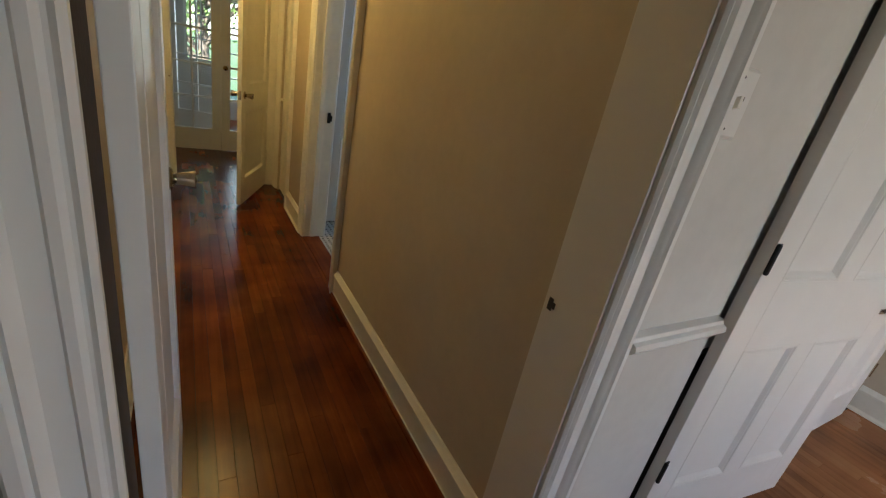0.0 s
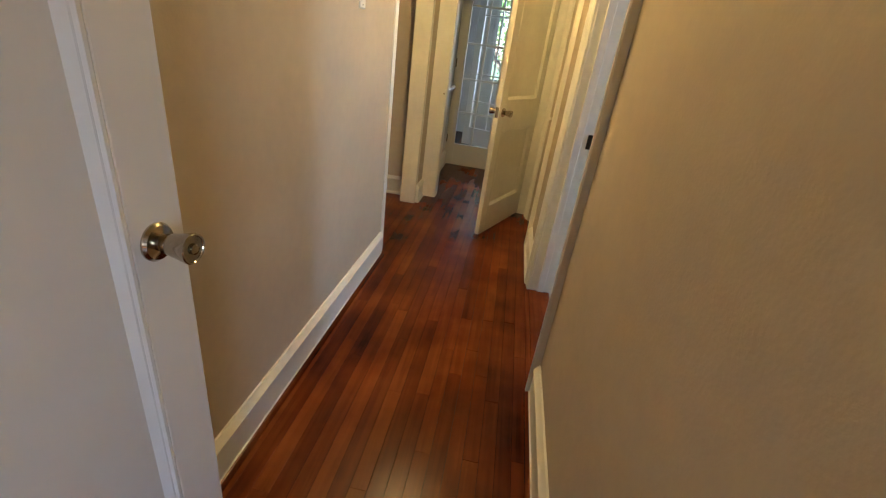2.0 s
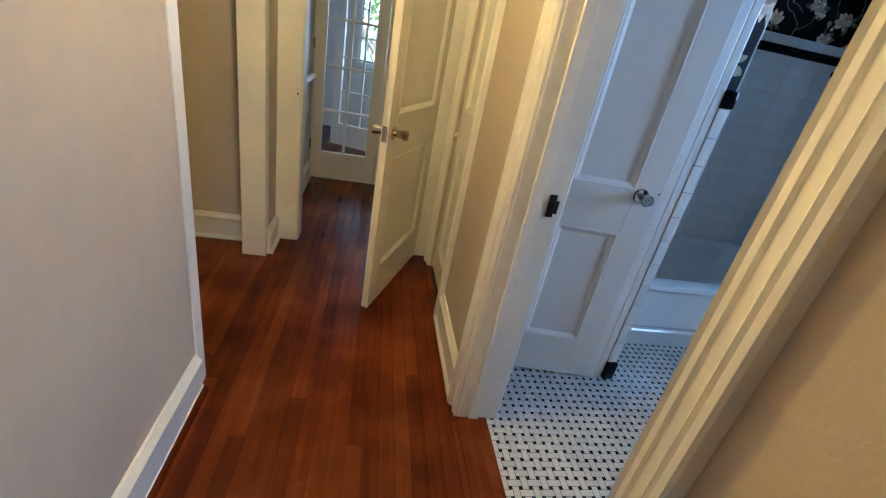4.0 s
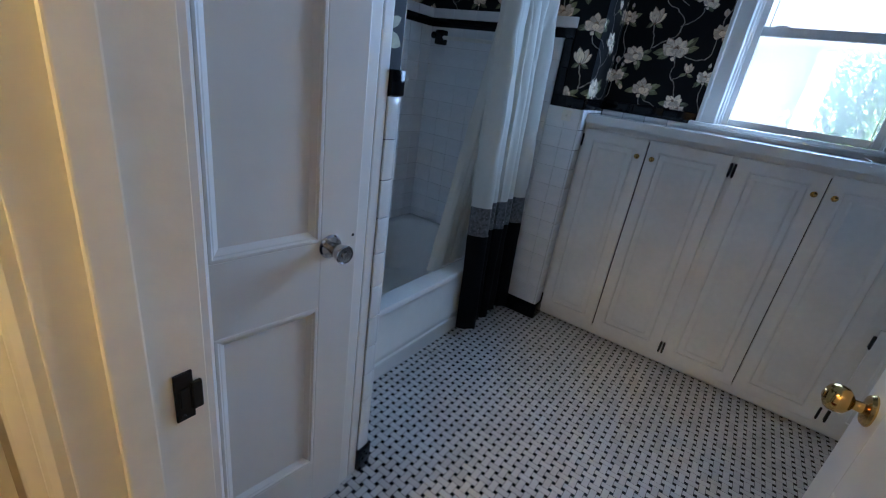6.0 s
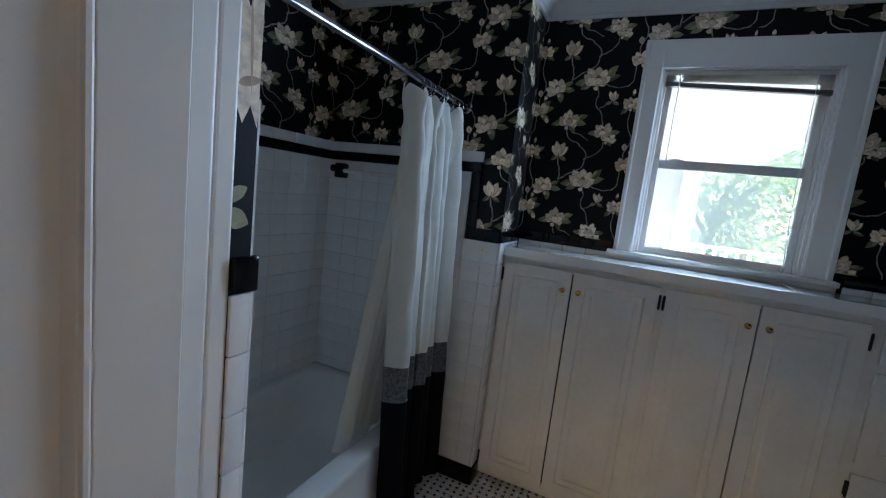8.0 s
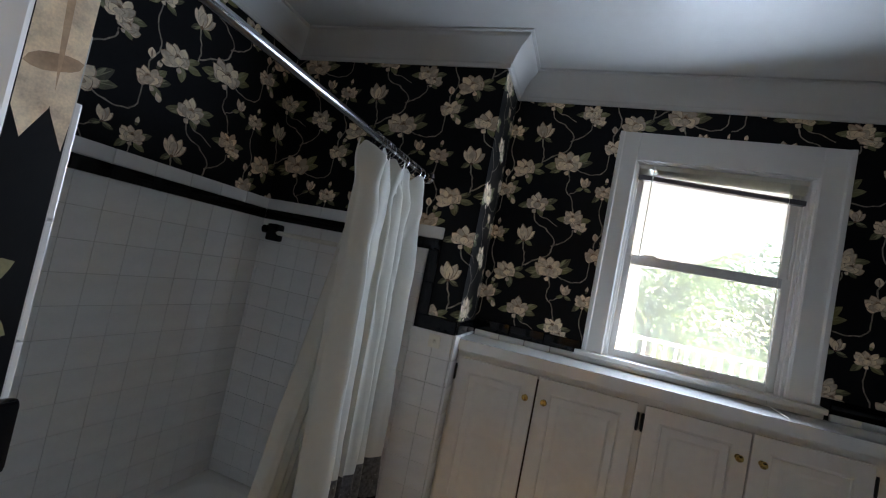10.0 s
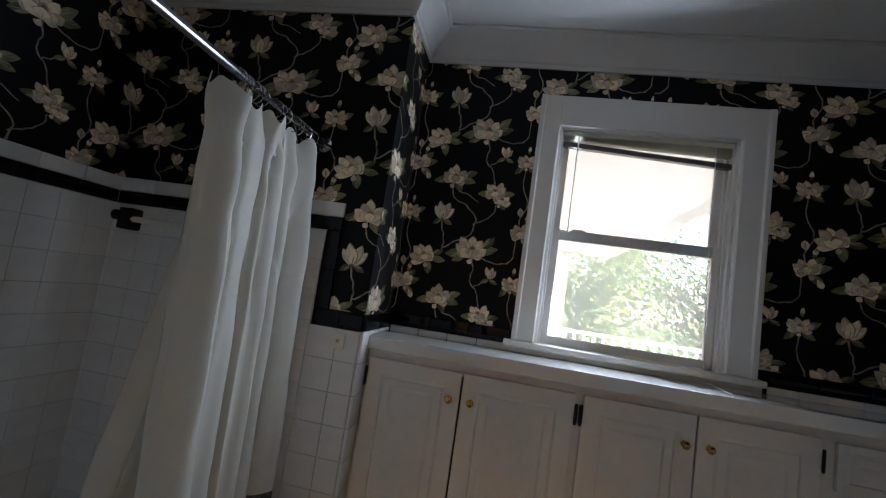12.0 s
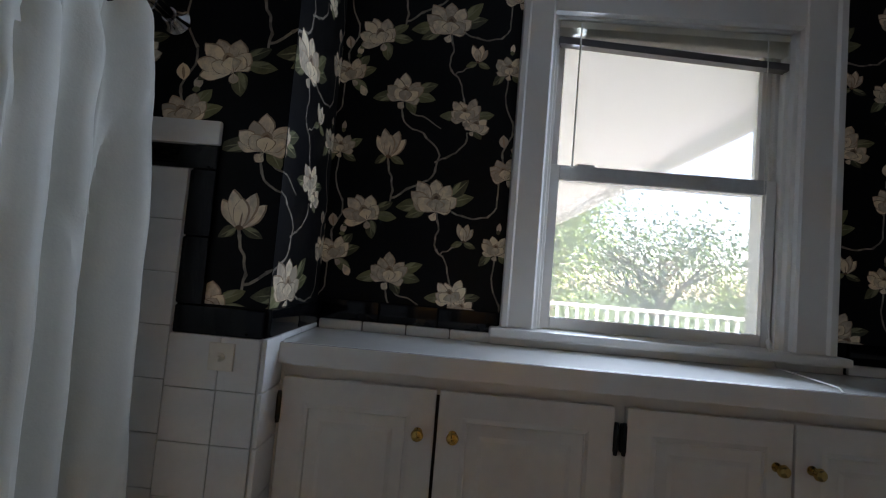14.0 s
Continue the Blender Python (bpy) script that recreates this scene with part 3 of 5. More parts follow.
def panel_piece(w0, w1, z0, z1, t):
    """A sunk panel with sloped edges on both faces, in a door of thickness t centred on y = 0."""
    ms, s, d = Mesh(), 0.018, 0.014
    for f in (1, -1):
        y0, y1 = f * (t / 2 - 0.001), f * (t / 2 - d)
        o = [(w0, y0, z0), (w1, y0, z0), (w1, y0, z1), (w0, y0, z1)]
        rings = [o]
        for k, y in ((0.003, y0 + f * 0.0018), (0.009, y0 + f * 0.0018), (0.013, y0 - f * 0.002), (0.016, y0 - f * 0.003), (s + 0.010, y1)):
            rings.append([(w0 + k, y, z0 + k), (w1 - k, y, z0 + k), (w1 - k, y, z1 - k), (w0 + k, y, z1 - k)])
        n = len(rings)
        ms.add([q for r in rings for q in r], [(4 * r + a, 4 * r + (a + 1) % 4, 4 * r + 4 + (a + 1) % 4, 4 * r + 4 + a) for r in range(n - 1) for a in range(4)] + [tuple(4 * (n - 1) + a for a in range(4))])
    return ms


def panel_door(name, label, hinge, turn, width, height, panels, material, columns=1, stile=0.105, t=0.036, group="doors"):
    """A stile-and-rail door. Local x runs from the hinge to the latch; panels are (low, high) heights."""
    ob = thing(name, label, "door", (*hinge, 0.012), turn, group)
    part("stile", Mesh().box(0, stile, -t / 2, t / 2, 0, height, 0.0025), material, ob)
    part("stile", Mesh().box(width - stile, width, -t / 2, t / 2, 0, height, 0.0025), material, ob)
    zs = [0.0] + [z for p in panels for z in p] + [height]
    for a, b in zip(zs[::2], zs[1::2]):
        part("rail", Mesh().box(stile, width - stile, -t / 2, t / 2, a, b, 0.0006), material, ob)
    inner = width - 2 * stile
    mid = 0.09 if columns == 2 else 0.0
    for a, b in panels:
        cw = (inner - mid * (columns - 1)) / columns
        for c in range(columns):
            x0 = stile + c * (cw + mid)
            part("panel", panel_piece(x0, x0 + cw, a, b, t), material, ob)
            if c:
                part("mullion", Mesh().box(x0 - mid, x0, -t / 2, t / 2, a, b, 0.0006), material, ob)
    return ob


def hinge_piece(ob, z, m_, x=0.0, y=0.022, size=0.09, leaf=0.03):
    h = part("hinge", Mesh().lathe([(0.0045, 0), (0.006, 0.003), (0.006, size - 0.003), (0.0045, size)], (x - 0.003, y, z - size / 2), (0, 0, 1), 10), m_, ob, smooth=True)
    part("hinge_leaf", Mesh().box(x - leaf, x - 0.002, y - 0.006, y - 0.0035, z - size / 2, z + size / 2), m_, h)


# hall door of the bedroom, folded back along the wall
d = panel_door("door_1", "white panelled bedroom door standing open along the wall", (-0.116, 1.462), 89.6, 0.762, 2.02, [(0.23, 1.90)], WHITE)
knob(d, (0.702, -0.018, 0.976), (0, -1, 0), NICKEL, 0.066, 0.027, "worn nickel lock knob")
part("latch_plate", Mesh().box(0.7615, 0.7626, -0.011, 0.011, 0.946, 1.006), NICKEL, d)
# bathroom linen closet door
d = panel_door("door_2", "white two-panel closet door in the bathroom, not quite shut", (0.947, 4.392), -7.0, 0.484, 2.02, [(0.20, 0.760), (0.945, 1.90)], WHITE, 1, 0.110)
knob(d, (0.402, -0.018, 0.930), (0, -1, 0), CHROME, 0.066, 0.026, "chrome lock knob")
part("latch_hole", Mesh().lathe([(0.004, 0.0), (0.004, 0.001)], (0.470, -0.018, 0.95), (0, -1, 0), 8), BONE, d)
# bathroom door, with a brass knob
d = panel_door("door_3", "white panelled bathroom door with a brass knob, standing open", (0.900, 3.190), 0.0, 0.832, 2.02, [(0.20, 0.745), (0.965, 1.90)], WHITE)
knob(d, (0.782, 0.018, 0.905), (0, 1, 0), BRASS, 0.070, 0.028, "polished brass knob", True)
# door into the foyer
d = panel_door("door_4", "cream-white two-panel door standing ajar in the hall", (0.622, 5.452), 246.8, 0.755, 2.02, [(0.21, 0.80), (1.00, 1.90)], CREAM, 1, 0.094)
knob(d, (0.690, 0.018, 0.925), (0, 1, 0), NICKEL, 0.066, 0.026, "worn nickel knob")
knob(d, (0.690, -0.018, 0.925), (0, -1, 0), NICKEL, 0.066, 0.026, "worn nickel knob")
part("latch_plate", Mesh().box(0.7545, 0.7558, -0.012, 0.012, 0.89, 0.96), NICKEL, d)
for z in (0.31, 1.75):
    hinge_piece(d, z, CREAM, 0.020, 0.030)
# hall closet door
d = panel_door("door_5", "narrow cream-white panelled closet door", (0.772, 4.818), 90.0, 0.494, 2.02, [(0.14, 0.80), (1.02, 1.90)], CREAM, 1, 0.09)
part("knob", Mesh().lathe([(0.006, 0), (0.006, 0.012), (0.013, 0.018), (0.014, 0.026), (0.009, 0.032), (0.0, 0.033)], (0.405, 0.018, 0.885), (0, 1, 0), 14), CREAM, d, "small painted wooden knob", smooth=True)
# bedroom closet pair
d = panel_door("door_6", "glossy white four-panel closet door slightly ajar", (1.272, 1.268), -7.0, 0.875, 2.02, [(0.21, 0.80), (1.03, 1.92)], WHITE, 2)
for z in (0.32, 1.10, 1.85):
    part("hinge", Mesh().lathe([(0.0045, 0), (0.007, 0.004), (0.007, 0.086), (0.0045, 0.09)], (0.006, -0.022, z - 0.045), (0, 0, 1), 10).box(0.008, 0.022, -0.0205, -0.018, z - 0.045, z + 0.045), BLACKMETAL, d, "black iron hinge", smooth=True)
part("knob", Mesh().lathe([(0.007, 0), (0.007, 0.02), (0.018, 0.028), (0.02, 0.038), (0.014, 0.046), (0.0, 0.048)], (0.825, -0.018, 0.905), (0, -1, 0), 18).box(0.79, 0.86, -0.021, -0.018, 0.895, 0.915, 0.001), CHROME, d, "chrome closet knob", smooth=True)
d = panel_door("door_7", "glossy white four-panel closet door, shut", (3.222, 1.275), 180.0, 0.92, 2.02, [(0.21, 0.80), (1.03, 1.92)], WHITE, 2)
part("hinge", Mesh().lathe([(0.006, 0), (0.006, 0.09)], (0.002, 0.022, 0.28), (0, 0, 1), 10), NICKEL, d)

# light switch plates
def plate(name, label, at, w, h, axis, paint=None):
    """A switch plate; axis is the way it faces."""
    a = Vector(axis)
    s = Vector((-a.y, a.x, 0))
    ob = thing(name, label, "light switch", at)
    c = [s * (i * w / 2) + Vector((0, 0, j * h / 2)) for i, j in ((-1, -1), (1, -1), (1, 1), (-1, 1))]
    c2 = [q * 0.9 + a * 0.006 for q in c]
    part("cover", Mesh().add(c + c2, [(0, 1, 5, 4), (1, 2, 6, 5), (2, 3, 7, 6), (3, 0, 4, 7), (4, 5, 6, 7)]), paint or PLATE, ob)
    q = [s * (i * 0.005) + Vector((0, 0, j * 0.011)) + a * 0.006 for i, j in ((-1, -1), (1, -1), (1, 1), (-1, 1))]
    q2 = [p + a * 0.011 + Vector((0, 0, 0.004)) for p in q]
    part("toggle", Mesh().add(q + q2, [(0, 1, 5, 4), (1, 2, 6, 5), (2, 3, 7, 6), (3, 0, 4, 7), (4, 5, 6, 7)]), PLATE, ob)
    for z in (-0.36 * h, 0.36 * h):
        part("screw", Mesh().lathe([(0.003, 0.006), (0.002, 0.0075)], Vector((0, 0, z)), axis, 8), BONE, ob)
    return ob


sp_ = plate("light_switch", "painted-over white switch plate with a broken toggle", (0.874, WALL_S0 - 0.001, 1.450), 0.105, 0.135, (0, -1, 0), WHITE)
part("broken_toggle", Mesh().box(-0.028, -0.018, -0.012, -0.004, 0.010, 0.024, 0.002), SHADEBROWN, sp_, "broken dark toggle")
part("broken_toggle", Mesh().box(0.012, 0.022, -0.010, -0.004, 0.006, 0.016, 0.002), SHADEBROWN, sp_, "broken dark toggle")
plate("light_switch", "white light switch plate on the hall wall", (HALL_L + 0.001, 3.62, 1.47), 0.07, 0.115, (1, 0, 0))

# ---- tub, tiles, cabinets ----


def tile_field(wall, at, axis, out, u0, u1, z0, z1, skip=None, s=0.1085):
    """Square glazed tiles over grout on a wall face; axis 'x' or 'y' is the way the rows run. Each tile is a part of the wall."""
    g = 0.0016
    base = Mesh().box(-s / 2 + g / 2, s / 2 - g / 2, -0.001, 0.0065, -s / 2 + g / 2, s / 2 - g / 2, 0.0016).data("tile", TILE)
    cut = {}
    n, rows = int(math.ceil((u1 - u0) / s - 0.02)), int(math.ceil((z1 - z0) / s - 0.02))
    for j in range(rows):
        for i in range(n):
            a, b = u0 + i * s, min(u1, u0 + (i + 1) * s)
            c, d = max(z0, z1 - (j + 1) * s), z1 - j * s
            if skip and skip((a + b) / 2, (c + d) / 2):
                continue
            key = (round(b - a, 4), round(d - c, 4))
            if key == (round(s, 4), round(s, 4)):
                me = base
            else:
                if key not in cut:
                    cut[key] = Mesh().box(-key[0] / 2 + g / 2, key[0] / 2 - g / 2, -0.001, 0.0065, -key[1] / 2 + g / 2, key[1] / 2 - g / 2, 0.0016).data("tile", TILE)
                me = cut[key]
            ob = new("tile", me)
            ob.parent = wall
            u, z = (a + b) / 2, (c + d) / 2
            if axis == "x":
                ob.matrix_world = pose(u, at, z, 0, 0, 180 if out < 0 else 0)
            else:
                ob.matrix_world = pose(at, u, z, 0, 0, 90 if out < 0 else -90)


def grout_bed(wall, m):
    part("grout_bed", m, GROUT, wall, "grey grout behind the tiles")


def trim_tiles(wall, name, m_, p0, p1, out, h, depth, length, vertical=False):
    """A row of glazed trim tiles with rounded faces from p0 to p1; h is the row's height (or width if it stands)."""
    p0, p1 = Vector(p0), Vector(p1)
    d = (p1 - p0)
    n = max(1, round(d.length / length))
    step = d / n
    L = step.length
    me = Mesh().box(-L / 2 + 0.0007, L / 2 - 0.0007, -0.002, depth, -h / 2, h / 2, min(0.006, depth * 0.7)).data(name, m_, True)
    o = Vector(out).normalized()
    x = step.normalized()
    z = x.cross(o)
    r = Matrix((x, o, z)).transposed().to_4x4()
    for i in range(n):
        ob = new(name, me)
        ob.parent = wall
        ob.matrix_world = Matrix.Translation(p0 + step * (i + 0.5)) @ r


# bathtub: an alcove tub with a stepped apron
def rim_loop(x0, x1, y0, y1, r, z, n=8):
    pts = []
    for cx, cy, a0 in ((x1 - r, y1 - r, 0), (x0 + r, y1 - r, 90), (x0 + r, y0 + r, 180), (x1 - r, y0 + r, 270)):
        pts += [(cx + r * math.cos(radians(a0 + 90 * k / n)), cy + r * math.sin(radians(a0 + 90 * k / n)), z) for k in range(n + 1)]
    return pts


tub = thing("bathtub", "white enamelled alcove bathtub with a stepped apron", "bathtub", (2.33, 5.02, 0))
X0, X1, Y0, Y1 = WING_X + 0.012 - 2.33, END_X - 0.01 - 2.33, 4.612 - 5.02, BATH_N - 0.01 - 5.02
RZ = 0.395
loops = [rim_loop(X0, X1, Y0, Y1, 0.012, RZ - 0.035), rim_loop(X0, X1, Y0, Y1, 0.014, RZ - 0.012), rim_loop(X0, X1, Y0 + 0.006, Y1, 0.016, RZ - 0.002), rim_loop(X0 + 0.004, X1 - 0.004, Y0 + 0.018, Y1 - 0.002, 0.02, RZ),
         rim_loop(X0 + 0.075, X1 - 0.06, Y0 + 0.095, Y1 - 0.05, 0.11, RZ), rim_loop(X0 + 0.088, X1 - 0.07, Y0 + 0.108, Y1 - 0.06, 0.12, RZ - 0.008), rim_loop(X0 + 0.10, X1 - 0.085, Y0 + 0.118, Y1 - 0.07, 0.13, RZ - 0.035),
         rim_loop(X0 + 0.14, X1 - 0.17, Y0 + 0.15, Y1 - 0.10, 0.14, 0.16), rim_loop(X0 + 0.17, X1 - 0.24, Y0 + 0.18, Y1 - 0.13, 0.13, 0.09), rim_loop(X0 + 0.24, X1 - 0.34, Y0 + 0.25, Y1 - 0.2, 0.1, 0.07)]
m, L = Mesh(), len(loops[0])
m.add([p for lp in loops for p in lp], [(j * L + i, j * L + (i + 1) % L, (j + 1) * L + (i + 1) % L, (j + 1) * L + i) for j in range(len(loops) - 1) for i in range(L)] + [tuple((len(loops) - 1) * L + i for i in range(L))])
part("basin", m, TUB, tub, smooth=True)
APRON = [(0, RZ - 0.030), (0.0, 0.16), (-0.006, 0.150), (-0.006, 0.138), (0.004, 0.128), (0.004, 0.112), (-0.004, 0.104), (-0.004, 0.090), (0.010, 0.080), (0.016, 0.01), (0.016, 0.0), (0.06, 0.0), (0.06, RZ - 0.030)]
part("apron", Mesh().bar([(z, -y) for y, z in APRON], (X0, Y0, 0), (X1, Y0, 0), (0, 0, 1), (0, -1, 0)), TUB, tub, "stepped front apron", smooth=True)
part("drain", Mesh().lathe([(0.03, 0), (0.03, 0.004), (0.02, 0.006)], (X0 + 0.34, 0.02, 0.07), (0, 0, 1), 16), CHROME, tub)

# tile on the tub's back wall, end wall and wing
grout_bed(wall_tub_back, Mesh().box(WING_X, END_X, BATH_N - 0.003, BATH_N + 0.01, RZ - 0.02, 1.70))
tile_field(wall_tub_back, BATH_N - 0.003, "x", -1, WING_X + 0.004, END_X - 0.004, RZ - 0.005, 1.640)
trim_tiles(wall_tub_back, "black_tile", BLACKTILE, (WING_X, BATH_N - 0.003, 1.666), (END_X - 0.008, BATH_N - 0.003, 1.666), (0, -1, 0), 0.050, 0.009, 0.153)
trim_tiles(wall_tub_back, "cap_tile", TILE, (WING_X, BATH_N - 0.003, 1.718), (END_X - 0.008, BATH_N - 0.003, 1.718), (0, -1, 0), 0.052, 0.012, 0.153)

grout_bed(wall_tub_end, Mesh().box(END_X - 0.003, END_X + 0.01, 4.5415, BATH_N - 0.01, 0.0, 1.70).box(END_X - 0.0034, END_X + 0.01, RETURN_Y + 0.001, 4.5415, 0.0, 1.303))
tile_field(wall_tub_end, END_X - 0.003, "y", -1, 4.545, BATH_N - 0.008, RZ - 0.005, 1.640)
tile_field(wall_tub_end, END_X - 0.0034, "y", -1, 4.545 - 0.1085, 4.545 + 0.054, 0.10, 1.302, lambda u, z: u > 4.545 and z > RZ)
tile_field(wall_tub_end, END_X - 0.0036, "y", -1, RETURN_Y + 0.004, 4.545 - 0.1085, 0.10, 1.302)
BN = (-1, 0, 0)
trim_tiles(wall_tub_end, "black_tile", BLACKTILE, (END_X - 0.003, 4.484, 1.666), (END_X - 0.003, BATH_N - 0.012, 1.666), BN, 0.050, 0.009, 0.153)
trim_tiles(wall_tub_end, "cap_tile", TILE, (END_X - 0.003, 4.484, 1.718), (END_X - 0.003, BATH_N - 0.012, 1.718), BN, 0.052, 0.012, 0.153)
trim_tiles(wall_tub_end, "black_tile", BLACKTILE, (END_X - 0.003, 4.512, 1.361), (END_X - 0.003, 4.512, 1.640), BN, 0.056, 0.009, 0.137)
trim_tiles(wall_tub_end, "black_tile", BLACKTILE, (END_X - 0.003, RETURN_Y + 0.001, 1.331), (END_X - 0.003, 4.540, 1.331), BN, 0.058, 0.009, 0.153)
trim_tiles(wall_tub_end, "black_tile", BLACKTILE, (END_X - 0.006, RETURN_Y - 0.003, 1.335), (BATH_E - 0.002, RETURN_Y - 0.003, 1.335), (0, -1, 0), 0.058, 0.009, 0.153)
trim_tiles(wall_tub_end, "cove_tile", BLACKTILE, (END_X - 0.004, RETURN_Y - 0.004, 0.050), (END_X - 0.004, 4.60, 0.050), BN, 0.100, 0.014, 0.153)
trim_tiles(wall_tub_end, "cove_tile", BLACKTILE, (END_X - 0.016, RETURN_Y - 0.004, 0.050), (END_X + 0.11, RETURN_Y - 0.004, 0.050), (0, -1, 0), 0.100, 0.014, 0.153)
trim_tiles(wall_tub_end, "corner_tile", TILE, (END_X + 0.036, RETURN_Y - 0.001, 0.10), (END_X + 0.036, RETURN_Y - 0.001, 1.305), (0, -1, 0), 0.094, 0.009, 0.1085)
trim_tiles(wall_tub_end, "liner_tile", TILE, (END_X + 0.06, RETURN_Y - 0.002, 1.2985), (BATH_E - 0.012, RETURN_Y - 0.002, 1.2985), (0, -1, 0), 0.0145, 0.009, 0.108)
# tile strip above the counter on the window wall
trim_tiles(wall_window, "black_tile", BLACKTILE, (BATH_E - 0.002, 3.848, 1.345), (BATH_E - 0.002, RETURN_Y - 0.012, 1.345), BN, 0.056, 0.009, 0.153)
trim_tiles(wall_window, "liner_tile", TILE, (BATH_E - 0.002, 3.855, 1.303), (BATH_E - 0.002, RETURN_Y - 0.012, 1.303), BN, 0.027, 0.009, 0.108)
trim_tiles(wall_window, "black_tile", BLACKTILE, (BATH_E - 0.002, BATH_S, 1.345), (BATH_E - 0.002, 2.915, 1.345), BN, 0.056, 0.009, 0.153)
trim_tiles(wall_window, "liner_tile", TILE, (BATH_E - 0.002, BATH_S, 1.303), (BATH_E - 0.002, 2.915, 1.303), BN, 0.027, 0.009, 0.108)
# white tile panels on two unseen walls, added to bounce light into the room
part("wainscot", Mesh().box(0.90, 3.16, BATH_S - 0.001, BATH_S + 0.008, 0.10, 1.302, 0.003), TILE, wall_bath_south, "unseen white tile panel added to bounce light")
part("wainscot", Mesh().box(BATH_W + 0.011, BATH_W + 0.019, BATH_S + 0.009, 3.125, 0.10, 1.302, 0.003), TILE, wall_bath_west, "unseen white tile panel added to bounce light")
# wing wall end
trim_tiles(wall_wing, "tile", TILE, (1.5345, WING_Y - 0.002, 0.10), (1.5345, WING_Y - 0.002, 1.312), (0, -1, 0), 0.039, 0.007, 0.1085)
trim_tiles(wall_wing, "corner_tile", TILE, (WING_X + 0.002, WING_Y - 0.001, 0.10), (WING_X + 0.002, WING_Y - 0.001, 1.312), (0, -1, 0), 0.010, 0.006, 0.1085)
trim_tiles(wall_wing, "cap_tile", BLACKTILE, (1.515, WING_Y - 0.002, 1.345), (WING_X + 0.010, WING_Y - 0.002, 1.345), (0, -1, 0), 0.064, 0.012, 0.08)
trim_tiles(wall_wing, "cove_tile", BLACKTILE, (1.515, WING_Y - 0.003, 0.050), (WING_X + 0.014, WING_Y - 0.003, 0.050), (0, -1, 0), 0.100, 0.016, 0.08)
grout_bed(wall_wing, Mesh().box(WING_X - 0.002, WING_X + 0.003, WING_Y + 0.003, BATH_N - 0.01, 0, 1.70))
tile_field(wall_wing, WING_X + 0.003, "y", 1, WING_Y + 0.004, BATH_N - 0.01, 0.10, 1.640)

# fittings at the tub
tb = thing("towel_bar", "black ceramic towel-bar brackets with a pale glass bar", "towel bar", (END_X - 0.009, 5.33, 1.58))
part("bracket", Mesh().box(-0.052, 0, -0.032, 0.032, -0.042, 0.042, 0.010).lathe([(0.020, 0), (0.020, 0.030), (0.014, 0.036)], (-0.036, 0.028, 0.010), (0, 1, 0), 14), BLACKTILE, tb, smooth=True)
part("bracket", Mesh().box(-0.052, 0, -0.652, -0.588, -0.042, 0.042, 0.010), BLACKTILE, tb, smooth=True)
part("bar", Mesh().lathe([(0.011, 0), (0.011, 0.60)], (-0.04, -0.61, 0.0), (0, 1, 0), 14), PLATE, tb, "pale bar", smooth=True)
hook = thing("robe_hook", "black ceramic hook on the tiled wing wall", "hook", (WING_X + 0.010, 4.40, 1.21))
part("plate", Mesh().box(0, 0.010, -0.025, 0.025, -0.03, 0.03, 0.004), BLACKTILE, hook)
part("peg", Mesh().lathe([(0.009, 0), (0.009, 0.02), (0.014, 0.028), (0.012, 0.036), (0.0, 0.038)], (0.008, 0, 0.008), (1, 0, 0.3), 12), BLACKTILE, hook, smooth=True)
ws = thing("wall_switch", "small white tile-mounted switch on the tiled wall", "light switch", (END_X - 0.010, 4.43, 1.262))
part("cover", Mesh().box(-0.006, 0, -0.026, 0.026, -0.028, 0.028, 0.002), PLATE, ws)
part("toggle", Mesh().lathe([(0.009, 0), (0.009, 0.003), (0.005, 0.006), (0.004, 0.014)], (-0.006, 0, 0.0), (-1, 0, 0), 12), PLATE, ws, smooth=True)

# shower curtain rod, rings and curtain
ROD_Y, ROD_Z = 4.612, 1.955
rod = thing("shower_rod", "dark chrome shower rod across the tub", "curtain rod", (END_X, ROD_Y, ROD_Z))
part("rod", Mesh().lathe([(0.0125, 0), (0.0125, END_X - WING_X - 0.002)], (0, 0, 0), (-1, 0, 0), 16), RODMETAL, rod, smooth=True)
part("flange", Mesh().lathe([(0.030, 0), (0.030, 0.005), (0.022, 0.014), (0.016, 0.03)], (0, 0, 0), (-1, 0, 0), 20), CHROME, rod, smooth=True)
part("flange", Mesh().lathe([(0.030, 0), (0.030, 0.005), (0.022, 0.014), (0.016, 0.03)], (WING_X - END_X, 0, 0), (1, 0, 0), 20), CHROME, rod, smooth=True)
ring_x = [2.985, 2.935, 2.885, 2.86, 2.80, 2.775, 2.75, 2.675, 2.655, 2.635, 2.60, 2.575]
for i, x in enumerate(ring_x):
    rg = thing("curtain_ring", "chrome roller ring on the shower rod", "curtain ring", (x, ROD_Y, ROD_Z), 8 * math.sin(i * 2.1), "curtain rings")
    part("wire", Mesh().tube([(0, 0.023 * math.sin(a), 0.003 + 0.026 * math.cos(a) - 0.016) for a in [2 * math.pi * k / 18 for k in range(19)]], 0.0016, 6), CHROME, rg, smooth=True)
    part("roller", Mesh().lathe([(0.0035, -0.004), (0.0042, 0), (0.0035, 0.004)], (0, 0.006, 0.0165), (0, 1, 0), 8), CHROME, rg)


